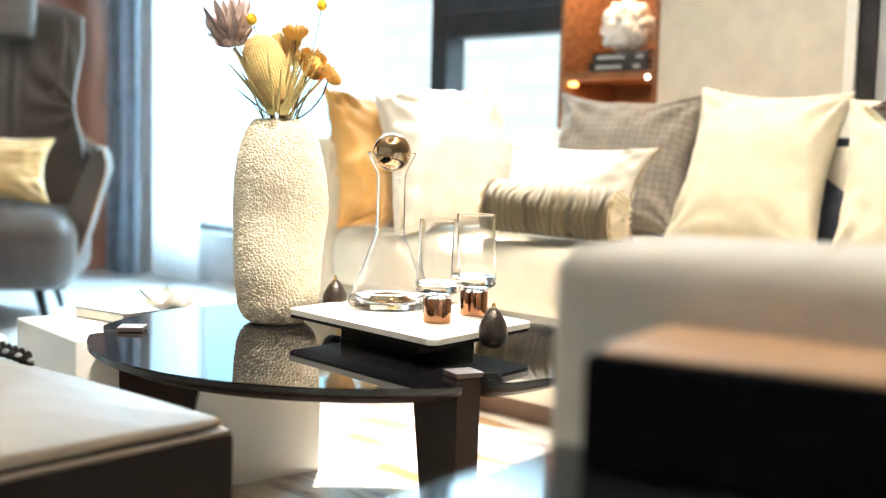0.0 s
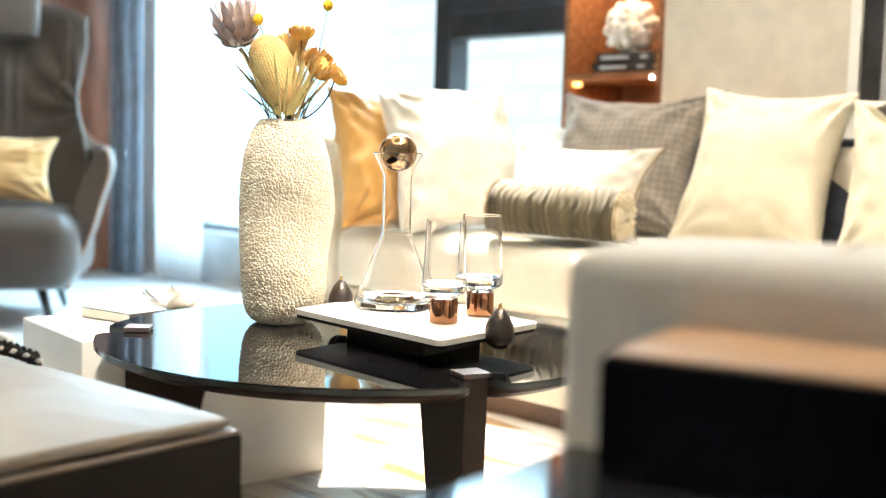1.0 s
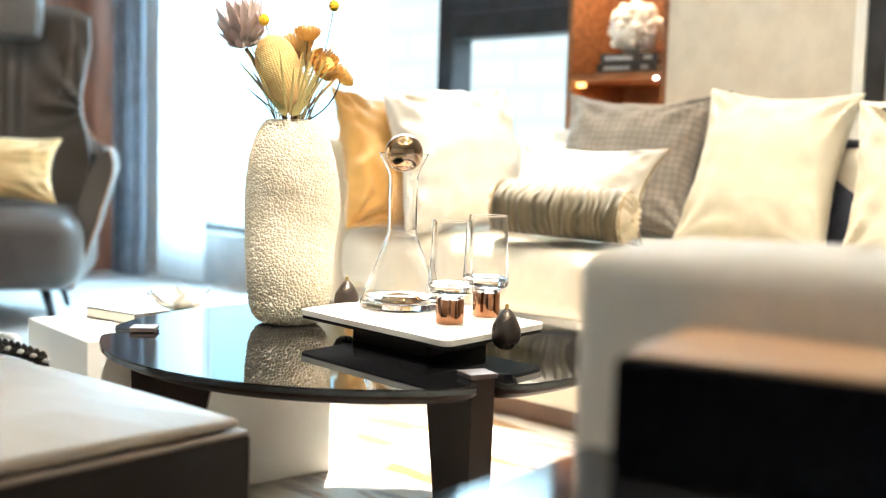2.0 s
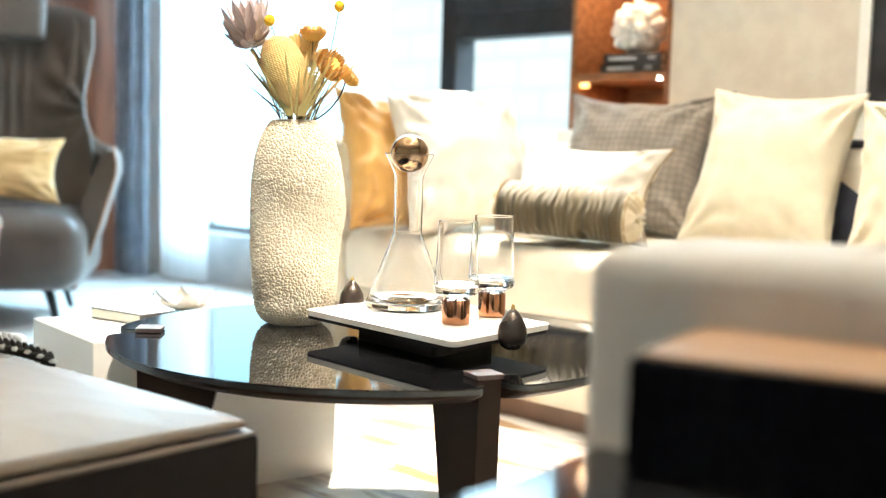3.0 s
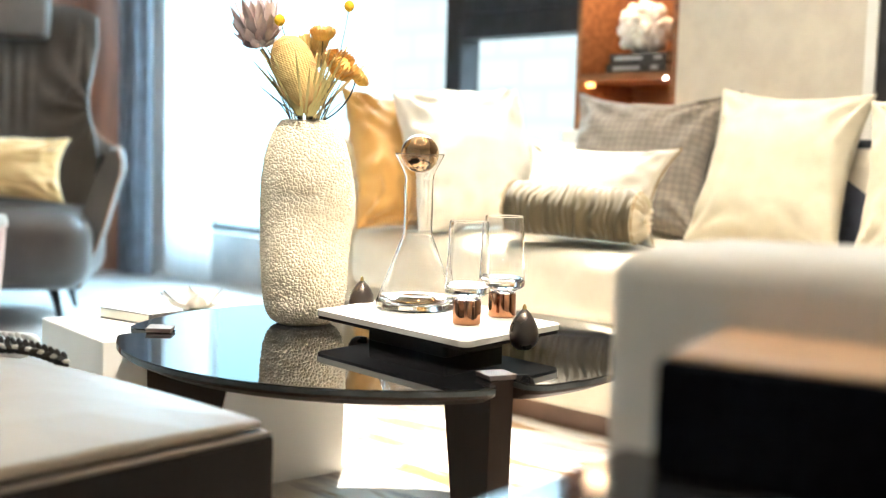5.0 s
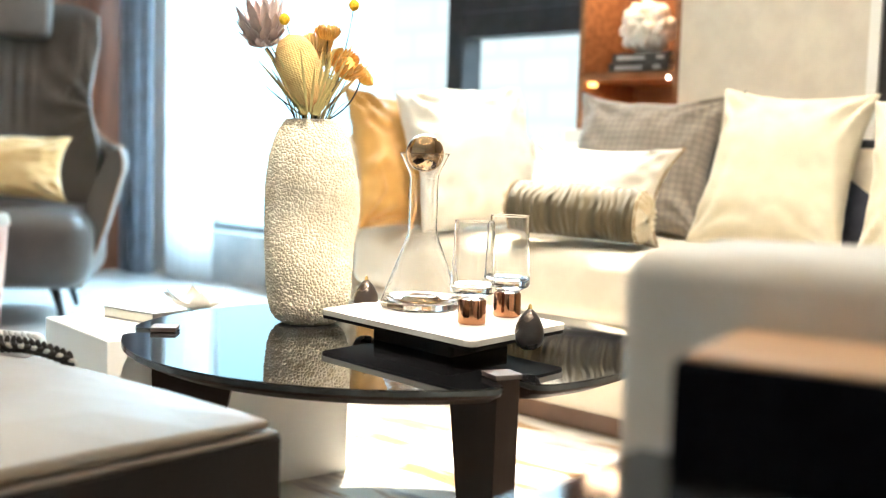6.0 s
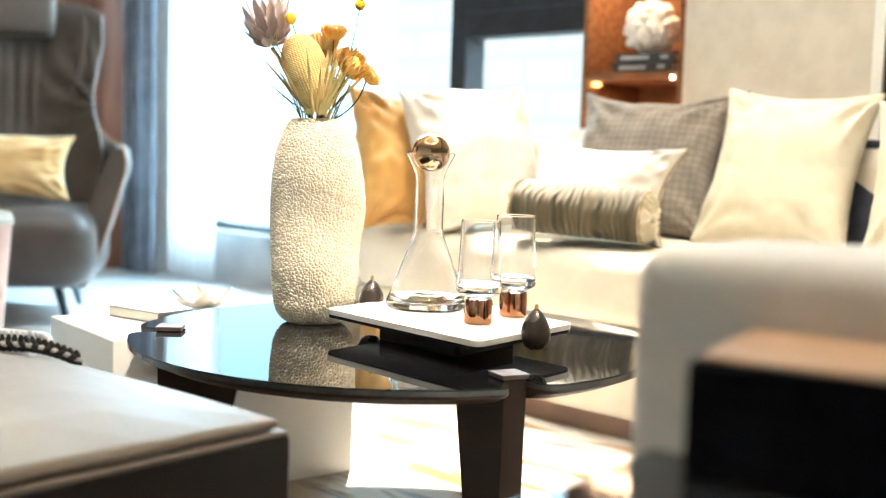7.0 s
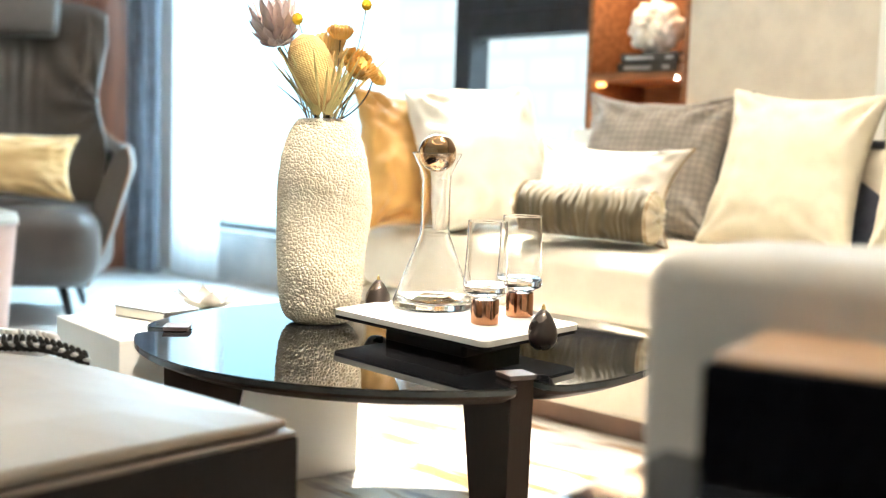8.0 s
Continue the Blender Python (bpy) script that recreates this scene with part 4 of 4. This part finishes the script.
part("glass_top", prism(outline(TR, 0.0215, 0.088, 0.034), TZ - 0.010, TZ, bev=0.0012), M["blackglass"], ct, "polished black glass top")
part("glass_edge", prism(outline(TR + 0.0006, 0.0210, 0.087, 0.034), TZ - 0.0095, TZ - 0.0022), M["bevel"], ct, "bright polished glass edge")
bm = bmesh.new()
ringo = outline(TR - 0.006, 0.0200, 0.080, 0.032)
hi = [bm.verts.new((x, y, TZ - 0.0105)) for x, y in ringo]
mi = [bm.verts.new((x * 0.995, y * 0.995, TZ - 0.016)) for x, y in ringo]
lw = [bm.verts.new((x * 0.93, y * 0.93, TZ - 0.0285)) for x, y in ringo]
nn = len(hi)
for ra, rb in ((hi, mi), (mi, lw)):
    for i in range(nn):
        bm.faces.new((ra[i], ra[(i + 1) % nn], rb[(i + 1) % nn], rb[i]))
bm.faces.new(hi), bm.faces.new(lw)
part("frame_ring", bm, M["bronze"], ct, "bronze frame under the glass")
for t in PADS:
    bm = bmesh.new()
    h = 0.019
    # fin: radial plate, tall at its outer end, tapering inwards towards the floor
    prof = [(TR - 0.050, 0.0), (TR - 0.044, TZ + 0.001), (TR - 0.082, TZ + 0.001), (TR - 0.082, TZ - 0.029), (TR - 0.195, TZ - 0.029), (TR - 0.125, 0.0)]
    lo_ = [bm.verts.new((x, -h, z)) for x, z in prof]
    hi_ = [bm.verts.new((x, h, z)) for x, z in prof]
    bm.faces.new(lo_), bm.faces.new(hi_)
    for i in range(6):
        bm.faces.new((lo_[i], lo_[(i + 1) % 6], hi_[(i + 1) % 6], hi_[i]))
    bmesh.ops.bevel(bm, geom=list(bm.edges), offset=0.0015, segments=2, profile=0.5, affect="EDGES")
    leg = part("leg", bm, M["bronze"], ct, m=pose(0, 0, 0, 0, 0, math.degrees(t)))
    part("cap", box(0.042, 0.044, 0.005, (TR - 0.064, 0, TZ + 0.0015), 0.001), M["pad"], leg, "small rose-bronze cap plate")
    part("cap_rim", box(0.044, 0.046, 0.002, (TR - 0.064, 0, TZ + 0.0066), 0.0006), M["pad"], leg)

# ---- tray ----
TF, TL, TRR = Vector((0.001, 1.720)), Vector((-0.259, 2.018)), Vector((0.166, 1.939))
tx, ty = TRR - TF, TL - TF
tray = thing("tray", pose(TF.x, TF.y, 0), "white marble-topped serving tray on a black base, with bronze drop handles", "tray")


def rounded_quad(o, e1, e2, inset, rad, n=8):
    l1, l2 = e1.length, e2.length
    pts = []
    for cx, cy, a0 in ((inset + rad, inset + rad, 180), (l1 - inset - rad, inset + rad, 270), (l1 - inset - rad, l2 - inset - rad, 0), (inset + rad, l2 - inset - rad, 90)):
        for i in range(n + 1):
            t = radians(a0 + 90 * i / n)
            p = o + e1 / l1 * (cx + rad * math.cos(t)) + e2 / l2 * (cy + rad * math.sin(t))
            pts.append((p.x, p.y))
    return pts


Z0 = Vector((0, 0))
part("tray_plate", prism(rounded_quad(Z0, tx, ty, 0, 0.018), 0.396, 0.405, bev=0.0015), M["marble"], tray, "white marble plate")
part("tray_underside", prism(rounded_quad(Z0, tx, ty, 0.001, 0.018), 0.3905, 0.3957), M["black"], tray)
part("base", prism(rounded_quad(Z0 + tx * 0.20 + ty * 0.24, tx * 0.60, ty * 0.52, 0, 0.008), 0.3605, 0.3903), M["black"], tray, "black lacquered base")
drop = [(0, -0.030), (0.010, -0.0285), (0.0175, -0.023), (0.0225, -0.013), (0.0235, -0.003), (0.0215, 0.008), (0.0165, 0.019), (0.0105, 0.028), (0.005, 0.0335), (0.003, 0.035)]
for mid, out in ((tx * 0.5, -ty.normalized()), (tx * 0.5 + ty, ty.normalized())):
    c = mid + out * 0.014
    hd = part("drop_handle", lathe(drop + [(0, 0.0352)], 40), M["gunmetal"], tray, "dark bronze drop-shaped handle", m=pose(c.x, c.y, 0.409))
    part("tip", lathe([(0.0034, 0.0345), (0.0030, 0.039), (0.0012, 0.0425), (0, 0.043)], 16), M["brass"], hd, "small brass tip")

# ---- carafe and glasses ----
TT = 0.4052
ca = thing("carafe", pose(-0.084, 2.067, TT) @ Matrix.Scale(1.029, 4), "clear glass conical carafe with mirrored gold ball stopper on tray", "carafe")
outer_p = [(0.0, 0.0), (0.060, 0.0), (0.067, 0.0015), (0.0702, 0.006), (0.0695, 0.012), (0.0660, 0.021), (0.0285, 0.1200), (0.0262, 0.1262), (0.0250, 0.1310), (0.0246, 0.1370), (0.0246, 0.222), (0.0256, 0.2300), (0.0290, 0.2390), (0.0424, 0.2655), (0.0426, 0.2663), (0.0423, 0.2668)]
inner_p = [(0.0418, 0.2664), (0.0281, 0.2393), (0.0244, 0.2302), (0.0232, 0.222), (0.0232, 0.1375), (0.0236, 0.1305), (0.0248, 0.1255), (0.0271, 0.1193), (0.0648, 0.0205), (0.0640, 0.0140), (0.060, 0.0102), (0.050, 0.0088), (0.0, 0.0086)]
part("vessel", lathe(firm(outer_p + inner_p), 96), M["glass"], ca, "clear blown glass")
part("base_disc", lathe([(0, 0.0095), (0.050, 0.0095), (0.0515, 0.0115), (0.046, 0.0145), (0.036, 0.0165), (0.031, 0.0215), (0.022, 0.0235), (0, 0.0225)], 48), M["smoke"], ca, "mirrored gold disc in the base")
bm = bmesh.new()
bmesh.ops.create_uvsphere(bm, u_segments=48, v_segments=32, radius=0.0325)
part("stopper", bm, M["smoke"], ca, "mirrored smoked-gold ball stopper", m=pose(0, 0, 0.2665))

gl = thing("tumbler", pose(0.004, 1.903, TT) @ Matrix.Scale(1.029, 4), "tall clear tumbler with a copper-plated foot", "glass", "tumblers on the tray")
go = [(0.0, 0.049), (0.030, 0.047), (0.0355, 0.051), (0.0364, 0.057), (0.0350, 0.080), (0.0328, 0.115), (0.0314, 0.1630), (0.0312, 0.1640)]
gi = [(0.0301, 0.1640), (0.0298, 0.1630), (0.0310, 0.115), (0.0330, 0.080), (0.0336, 0.064), (0.030, 0.0595), (0.0, 0.058)]
part("bowl", lathe(firm(go + gi), 72), M["glass"], gl)
part("foot", lathe([(0, 0.0), (0.0210, 0.0), (0.0228, 0.002), (0.0226, 0.030), (0.0222, 0.0395), (0.016, 0.0415), (0, 0.0425)], 48), M["copper"], gl, "copper-plated foot")
part("collar", lathe([(0, 0.0427), (0.017, 0.0420), (0.024, 0.0440), (0.027, 0.0466), (0.012, 0.0486), (0, 0.0487)], 48), M["glass"], gl)
copy_thing(gl, pose(0.066, 2.001, TT) @ Matrix.Scale(1.029, 4))

# ---- vase ----
va = thing("vase", pose(-0.295, 2.152, TZ + 0.0005), "tall cream ceramic vase with rough pebbled surface on black glass", "vase")
bm = bmesh.new()
PV = [(0.0, 0.045), (0.006, 0.058), (0.018, 0.068), (0.035, 0.0745), (0.075, 0.079), (0.125, 0.0815), (0.165, 0.0835), (0.215, 0.0855), (0.265, 0.0845), (0.305, 0.079), (0.335, 0.070), (0.355, 0.0605), (0.366, 0.052), (0.3725, 0.046), (0.374, 0.040), (0.366, 0.036), (0.34, 0.042)]
hs, rs = [p[0] for p in PV], [p[1] for p in PV]
dist = [0.0]
for (h0, r0), (h1, r1) in zip(PV, PV[1:]):
    dist.append(dist[-1] + math.hypot(h1 - h0, r1 - r0))
NVR, NVS = 600, 660
grid = []
for j in range(NVR + 1):
    d = dist[-1] * j / NVR
    z0, r0 = float(np.interp(d, dist, hs)), 0.955 * float(np.interp(d, dist, rs))
    row = []
    for i in range(NVS):
        t = 2 * math.pi * i / NVS
        lean = 0.003 * math.sin(z0 * 11 - 0.4)
        sway = 0.0075 * max(0, math.cos(t)) ** 2 * math.exp(-((z0 - 0.205) / 0.055) ** 2) + 0.003 * math.cos(t - 2.6) * math.sin(z0 * 17 - 1.2)
        sway -= 0.0145 * max(0, math.cos(t + 1.62)) ** 3 * math.exp(-((z0 - 0.205) / 0.052) ** 2) - 0.004 * max(0, math.cos(t + 1.6)) ** 2 * math.exp(-((z0 - 0.105) / 0.03) ** 2)
        p = Vector(((r0 + sway) * math.cos(t), (r0 + sway) * math.sin(t), z0))
        q = p * 158 + Vector((9, 3, 5)) + 0.22 * noise.noise_vector(p * 40)
        dd, _ = noise.voronoi(q)
        knob = min(1.0, max(0.0, (0.165 - z0) / 0.05))
        edge = min(1.0, (dd[1] - dd[0]) / (0.34 + 0.30 * knob))
        hgt = (0.0030 + 0.0014 * knob) * (math.sin(edge * math.pi / 2) ** 0.8) * (0.9 + 0.3 * noise.noise(q * 0.9)) + 0.0006 * noise.noise(p * 90)
        if j > NVR * 0.93:
            hgt *= 0.2
        row.append(bm.verts.new(p + Vector((math.cos(t), math.sin(t), 0)) * hgt + Vector((lean, 0, 0))))
    grid.append(row)
for p, q in zip(grid, grid[1:]):
    for i in range(NVS):
        bm.faces.new((p[i], p[(i + 1) % NVS], q[(i + 1) % NVS], q[i]))
bm.faces.new(grid[0]), bm.faces.new(grid[-1])
me = bpy.data.meshes.new("vase_body")
bm.to_mesh(me)
bm.free()
me.materials.append(M["ceramic"])
me.shade_smooth()
vb = new("vase_body", me)
vb.parent = va
# brown plug in the mouth: the hollow's shade is put in as colour
part("mouth", lathe([(0.0, 0.335), (0.030, 0.337), (0.0395, 0.350), (0.0385, 0.362)], 40), M["stem"], va, "brown plug whose colour stands for the shade inside the mouth")


# ---- dried flowers in the vase ----
VX, VY, VT = -0.295, 2.152, 0.734
FT = "dried flowers in the vase"


def flower(name, label):
    return thing(name, pose(VX, VY, VT), label, "dried flower", FT)


def stem_to(parent, foot, head, bow, r0=0.0016, r1=0.0012, mt="stem"):
    foot = Vector(foot)
    base = Vector((foot.x * 0.2, foot.y * 0.2, -0.16))
    head = Vector(head)
    mid = (foot + head) / 2 + Vector(bow)
    part("stem", tube([base] + bend(foot, mid, head, 10), r0, r1, 8), M[mt], parent)


def blade(length, width, curl, thick=0.0008, n=9, teeth=0):
    """A narrow leaf along z from its foot, with a keel and, if asked, a toothed rim."""
    bm = bmesh.new()
    k = n if not teeth else teeth * 2
    for side in (0, 1):
        g = {}
        for i in range(k + 1):
            s = i / k
            wd = width * (math.sin(math.pi * (0.12 + 0.88 * s)) ** 0.7 if s < 1 else 0.02)
            if teeth:
                wd *= 1.0 if i % 2 else 0.55
            for j in (-1, 0, 1):
                g[i, j] = bm.verts.new((wd / 2 * j, curl * s * s + side * thick - 0.10 * wd * (j == 0), length * s))
        for i in range(k):
            for j in (-1, 0):
                bm.faces.new((g[i, j], g[i + 1, j], g[i + 1, j + 1], g[i, j + 1]))
    return bm


def aim(at, to, turn=0.0):
    """A pose at a point with z towards another."""
    d = Vector(to) - Vector(at)
    zz = d.normalized()
    xx = Vector((0, 1, 0)).cross(zz).normalized()
    yy = zz.cross(xx)
    return Matrix.Translation(Vector(at)) @ Matrix((xx, yy, zz)).transposed().to_4x4() @ pose(0, 0, 0, 0, 0, turn)


def bract(length, width, curl, n=8):
    bm = bmesh.new()
    for side in (0, 1):
        g = {}
        for i in range(n + 1):
            s = i / n
            wd = width * math.sin(math.pi * min(0.97, 0.16 + 0.62 * s + 0.20 * s ** 4)) * (1 - s ** 6 * 0.9)
            for j in range(5):
                q = j / 2 - 1
                g[i, j] = bm.verts.new((wd / 2 * q, curl * math.sin(s * 2.4) - 0.30 * wd * (1 - q * q) * (1 - 0.4 * s) + side * 0.0010, length * s))
        for i in range(n):
            for j in range(4):
                bm.faces.new((g[i, j], g[i + 1, j], g[i + 1, j + 1], g[i, j + 1]))
    return bm


random.seed(11)
# protea
pr = flower("protea", "dusty mauve dried protea head on a thick stem")
hc = Vector((-0.086, 0.0, 0.128))
ax = Vector((-0.16, -0.05, 1)).normalized()
stem_to(pr, (-0.012, 0.0, 0.0), hc - ax * 0.002, (0.010, 0, 0.0), 0.0036, 0.0040)
hm = aim(hc, hc + ax)
part("flower_core", lathe([(0, 0.0), (0.012, 0.002), (0.026, 0.022), (0.027, 0.045), (0.018, 0.068), (0, 0.082)], 24), M["protea"], pr, m=hm)
for tier, (count, z0, r0, ln, wd, open_) in enumerate(((9, 0.000, 0.007, 0.030, 0.019, 52), (12, 0.008, 0.015, 0.038, 0.019, 40), (13, 0.018, 0.021, 0.046, 0.018, 29), (12, 0.028, 0.022, 0.058, 0.016, 21), (10, 0.036, 0.017, 0.058, 0.013, 13))):
    for k in range(count):
        a = 360 * (k + 0.5 * (tier % 2)) / count + random.uniform(-6, 6)
        part("bract", bract(ln * random.uniform(0.92, 1.08), wd, 0.005), M["protea"], pr,
             m=hm @ pose(0, 0, 0, 0, 0, a) @ pose(0, r0, z0) @ pose(0, 0, 0, -open_ + random.uniform(-5, 5), 0, random.uniform(-6, 6)))

# banksia
ba = flower("banksia", "large golden dried banksia cone with serrated leaves")
b0, b1 = Vector((0.012, -0.035, 0.010)), Vector((-0.040, -0.045, 0.148))
stem_to(ba, (0.008, -0.012, -0.01), b0 + Vector((0, 0, 0.01)), (0, 0, 0), 0.0035, 0.004)
bm = bmesh.new()
LN = (b1 - b0).length
prof = [(0.0, 0.0), (0.05, 0.016), (0.15, 0.0265), (0.30, 0.0345), (0.48, 0.0385), (0.64, 0.0385), (0.78, 0.0355), (0.88, 0.029), (0.95, 0.020), (1.0, 0.0)]
R_, S_ = 200, 200
rows_ = []
for j in range(R_ + 1):
    s = j / R_
    r = float(np.interp(s, [p[0] for p in prof], [p[1] for p in prof]))
    row = []
    for i in range(S_):
        t = 2 * math.pi * i / S_
        spiral = 0.0006 * math.cos(22 * t + 50 * s * math.pi) * math.cos(22 * t - 50 * s * math.pi) * min(1, r / 0.02)
        row.append(bm.verts.new(((r + spiral) * math.cos(t), (r + spiral) * math.sin(t), LN * s)))
    rows_.append(row)
for p, q in zip(rows_, rows_[1:]):
    for i in range(S_):
        bm.faces.new((p[i], p[(i + 1) % S_], q[(i + 1) % S_], q[i]))
bmesh.ops.remove_doubles(bm, verts=bm.verts, dist=1e-6)
part("cone", bm, M["banksia"], ba, "golden cone with fine spiral florets", m=aim(b0, b1))
for ang, ln, out, cu in ((-18, 0.105, 0.014, 0.010), (-6, 0.118, 0.020, 0.004), (6, 0.085, 0.026, 0.0), (16, 0.11, 0.020, 0.006), (28, 0.13, 0.030, 0.012), (-30, 0.10, 0.010, 0.014), (-12, 0.09, 0.02, 0.0), (11, 0.12, 0.02, 0.0), (22, 0.12, 0.02, 0.0), (-24, 0.12, 0.02, 0.0), (34, 0.10, 0.02, 0.0)):
    part("leaf", blade(ln, 0.0062, -0.012, teeth=18), M["olive_leaf"], ba, "serrated dried leaf",
         m=pose(0.004 + 0.0004 * ang, -0.055 - 0.02 * (abs(ang) < 10), 0.006) @ pose(0, 0, 0, 6, ang, 0))

# yellow pollen balls
for hx, hy, hz, fx in ((-0.046, -0.045, 0.174, -0.01), (0.071, 0.02, 0.210, 0.02)):
    fl = flower("billy_button", "round yellow dried flower ball on a thin stem")
    stem_to(fl, (fx, 0.01, 0.0), (hx, hy, hz), (0.012, 0, 0), 0.0012, 0.0010, "stem")
    bm = bmesh.new()
    bmesh.ops.create_icosphere(bm, subdivisions=4, radius=0.0095)
    for v in bm.verts:
        v.co *= 1 + 0.07 * noise.noise(v.co * 900)
        v.co.z *= 1.1
    part("head", bm, M["yellow"], fl, m=pose(hx, hy, hz))


def strawflower(head, tip, size, mt, layers, label, foot, bow, stem="stem"):
    """A dried everlasting flower: a cup of many narrow petals round a darker core."""
    fl = flower("strawflower", label)
    stem_to(fl, foot, head, bow, 0.0017, 0.0014, stem)
    hm = aim(head, tip)
    part("core", lathe([(0, -0.004), (0.25 * size, 0.0), (0.42 * size, 0.35 * size), (0.36 * size, 0.62 * size), (0, 0.68 * size)], 20), M["strawflower"], fl, m=hm)
    for tier in range(layers):
        n = 34 - 4 * tier
        proto = bract(size * (0.80 + 0.05 * tier), size * 0.13, 0.16 * size)
        me = mesh(proto, "petal", M[mt if tier % 3 != 2 else "palepetal"])
        for k in range(n):
            ob = new("petal", me)
            ob.parent = fl
            ob.matrix_basis = hm @ pose(0, 0, 0, 0, 0, 360 * (k + 0.5 * (tier % 2)) / n + random.uniform(-4, 4)) @ pose(0, size * (0.40 - 0.08 * tier), 0.0) @ pose(0, 0, 0, -(20 - 6 * tier) + random.uniform(-6, 6), random.uniform(-6, 6), 0)


strawflower((0.026, 0.00, 0.146), (0.028, -0.012, 0.20), 0.031, "strawflower", 3, "amber dried everlasting flower, cup shaped", (0.012, 0.004, 0), (0.006, 0, 0))
strawflower((0.055, -0.02, 0.090), (0.090, -0.06, 0.118), 0.040, "strawflower", 4, "amber dried everlasting flower leaning outward", (0.018, -0.01, 0), (0.004, 0, 0))
strawflower((0.088, -0.01, 0.073), (0.125, -0.02, 0.102), 0.026, "strawflower", 3, "amber dried everlasting flower on a dark stem", (0.030, 0, 0), (0.018, 0, -0.012), "darkstem")
strawflower((0.004, 0.02, 0.122), (0.000, 0.03, 0.18), 0.042, "palepetal", 3, "pale gold dried everlasting flower", (0.008, 0.01, 0), (0.0, 0, 0))
strawflower((-0.014, 0.03, 0.118), (-0.024, 0.03, 0.17), 0.036, "palepetal", 3, "pale gold dried everlasting flower behind others", (0.0, 0.012, 0), (0, 0, 0))
strawflower((0.022, 0.03, 0.100), (0.024, 0.02, 0.15), 0.040, "palepetal", 3, "pale gold dried everlasting flower deep in bunch", (0.01, 0.012, 0), (0, 0, 0))

# loose sprigs: toothed leaves and thin stalks
for k, (hx, hy, hz, wd, teeth, mt) in enumerate((
        (-0.092, 0.0, 0.106, 0.0075, 20, "olive_leaf"), (-0.074, 0.01, 0.132, 0.0085, 22, "olive_leaf"), (-0.062, -0.01, 0.124, 0.0090, 20, "olive_leaf"), (-0.084, -0.02, 0.120, 0.0070, 20, "olive_leaf"), (-0.080, 0.0, 0.085, 0.0060, 20, "olive_leaf"), (0.036, -0.02, 0.135, 0.006, 18, "olive_leaf"), (0.012, 0.02, 0.120, 0.006, 18, "olive_leaf"),
        (-0.088, -0.01, 0.060, 0.0035, 18, "stem"), (0.045, -0.02, 0.120, 0.006, 16, "olive_leaf"), (0.030, -0.03, 0.110, 0.006, 18, "olive_leaf"),
        (0.056, 0.01, 0.135, 0.006, 16, "olive_leaf"), (0.016, -0.03, 0.128, 0.005, 0, "palepetal"), (0.074, 0.02, 0.150, 0.010, 0, "palepetal"), (0.066, 0.02, 0.098, 0.003, 0, "darkstem"), (0.040, 0.0, 0.090, 0.003, 0, "darkstem"),
        (0.112, 0.01, 0.125, 0.006, 0, "palepetal"), (0.024, -0.035, 0.095, 0.006, 18, "olive_leaf"), (0.052, -0.015, 0.075, 0.004, 0, "darkstem"))):
    sp_ = flower("leaf_sprig", "narrow dried olive leaf standing in the vase")
    foot = Vector((0.10 * hx, hy * 0.5 - 0.01, 0.0))
    tip = Vector((hx, hy, hz))
    part("leaf", blade((tip - foot).length, wd, 0.018 * (1 if hx > 0 else -1), teeth=teeth), M[mt], sp_, m=aim(foot, tip, 12 * k % 60 - 20))
    part("stalk", tube([(0.3 * foot.x, foot.y * 0.5, -0.14), foot, foot + (tip - foot) * 0.35], 0.0012, 0.0007, 6), M["stem"], sp_)

# bare stalks that fill the mouth of the vase
random.seed(23)
for k in range(26):
    t = 2 * math.pi * k / 26
    foot = Vector((0.030 * math.cos(t), 0.022 * math.sin(t) - 0.004, -0.002))
    top = foot + Vector((0.035 * math.cos(t) + random.uniform(-0.012, 0.012), 0.02 * math.sin(t), random.uniform(0.035, 0.10)))
    st_ = flower("dry_stalk", "thin dry flower stalk standing in the vase")
    part("stalk", tube([Vector((foot.x * 0.4, foot.y * 0.4, -0.12))] + bend(foot, (foot + top) / 2 + Vector((0, 0, 0.012)), top, 6), 0.0013, 0.0007, 6), M["darkstem" if k % 3 == 0 else "olive_leaf"], st_)
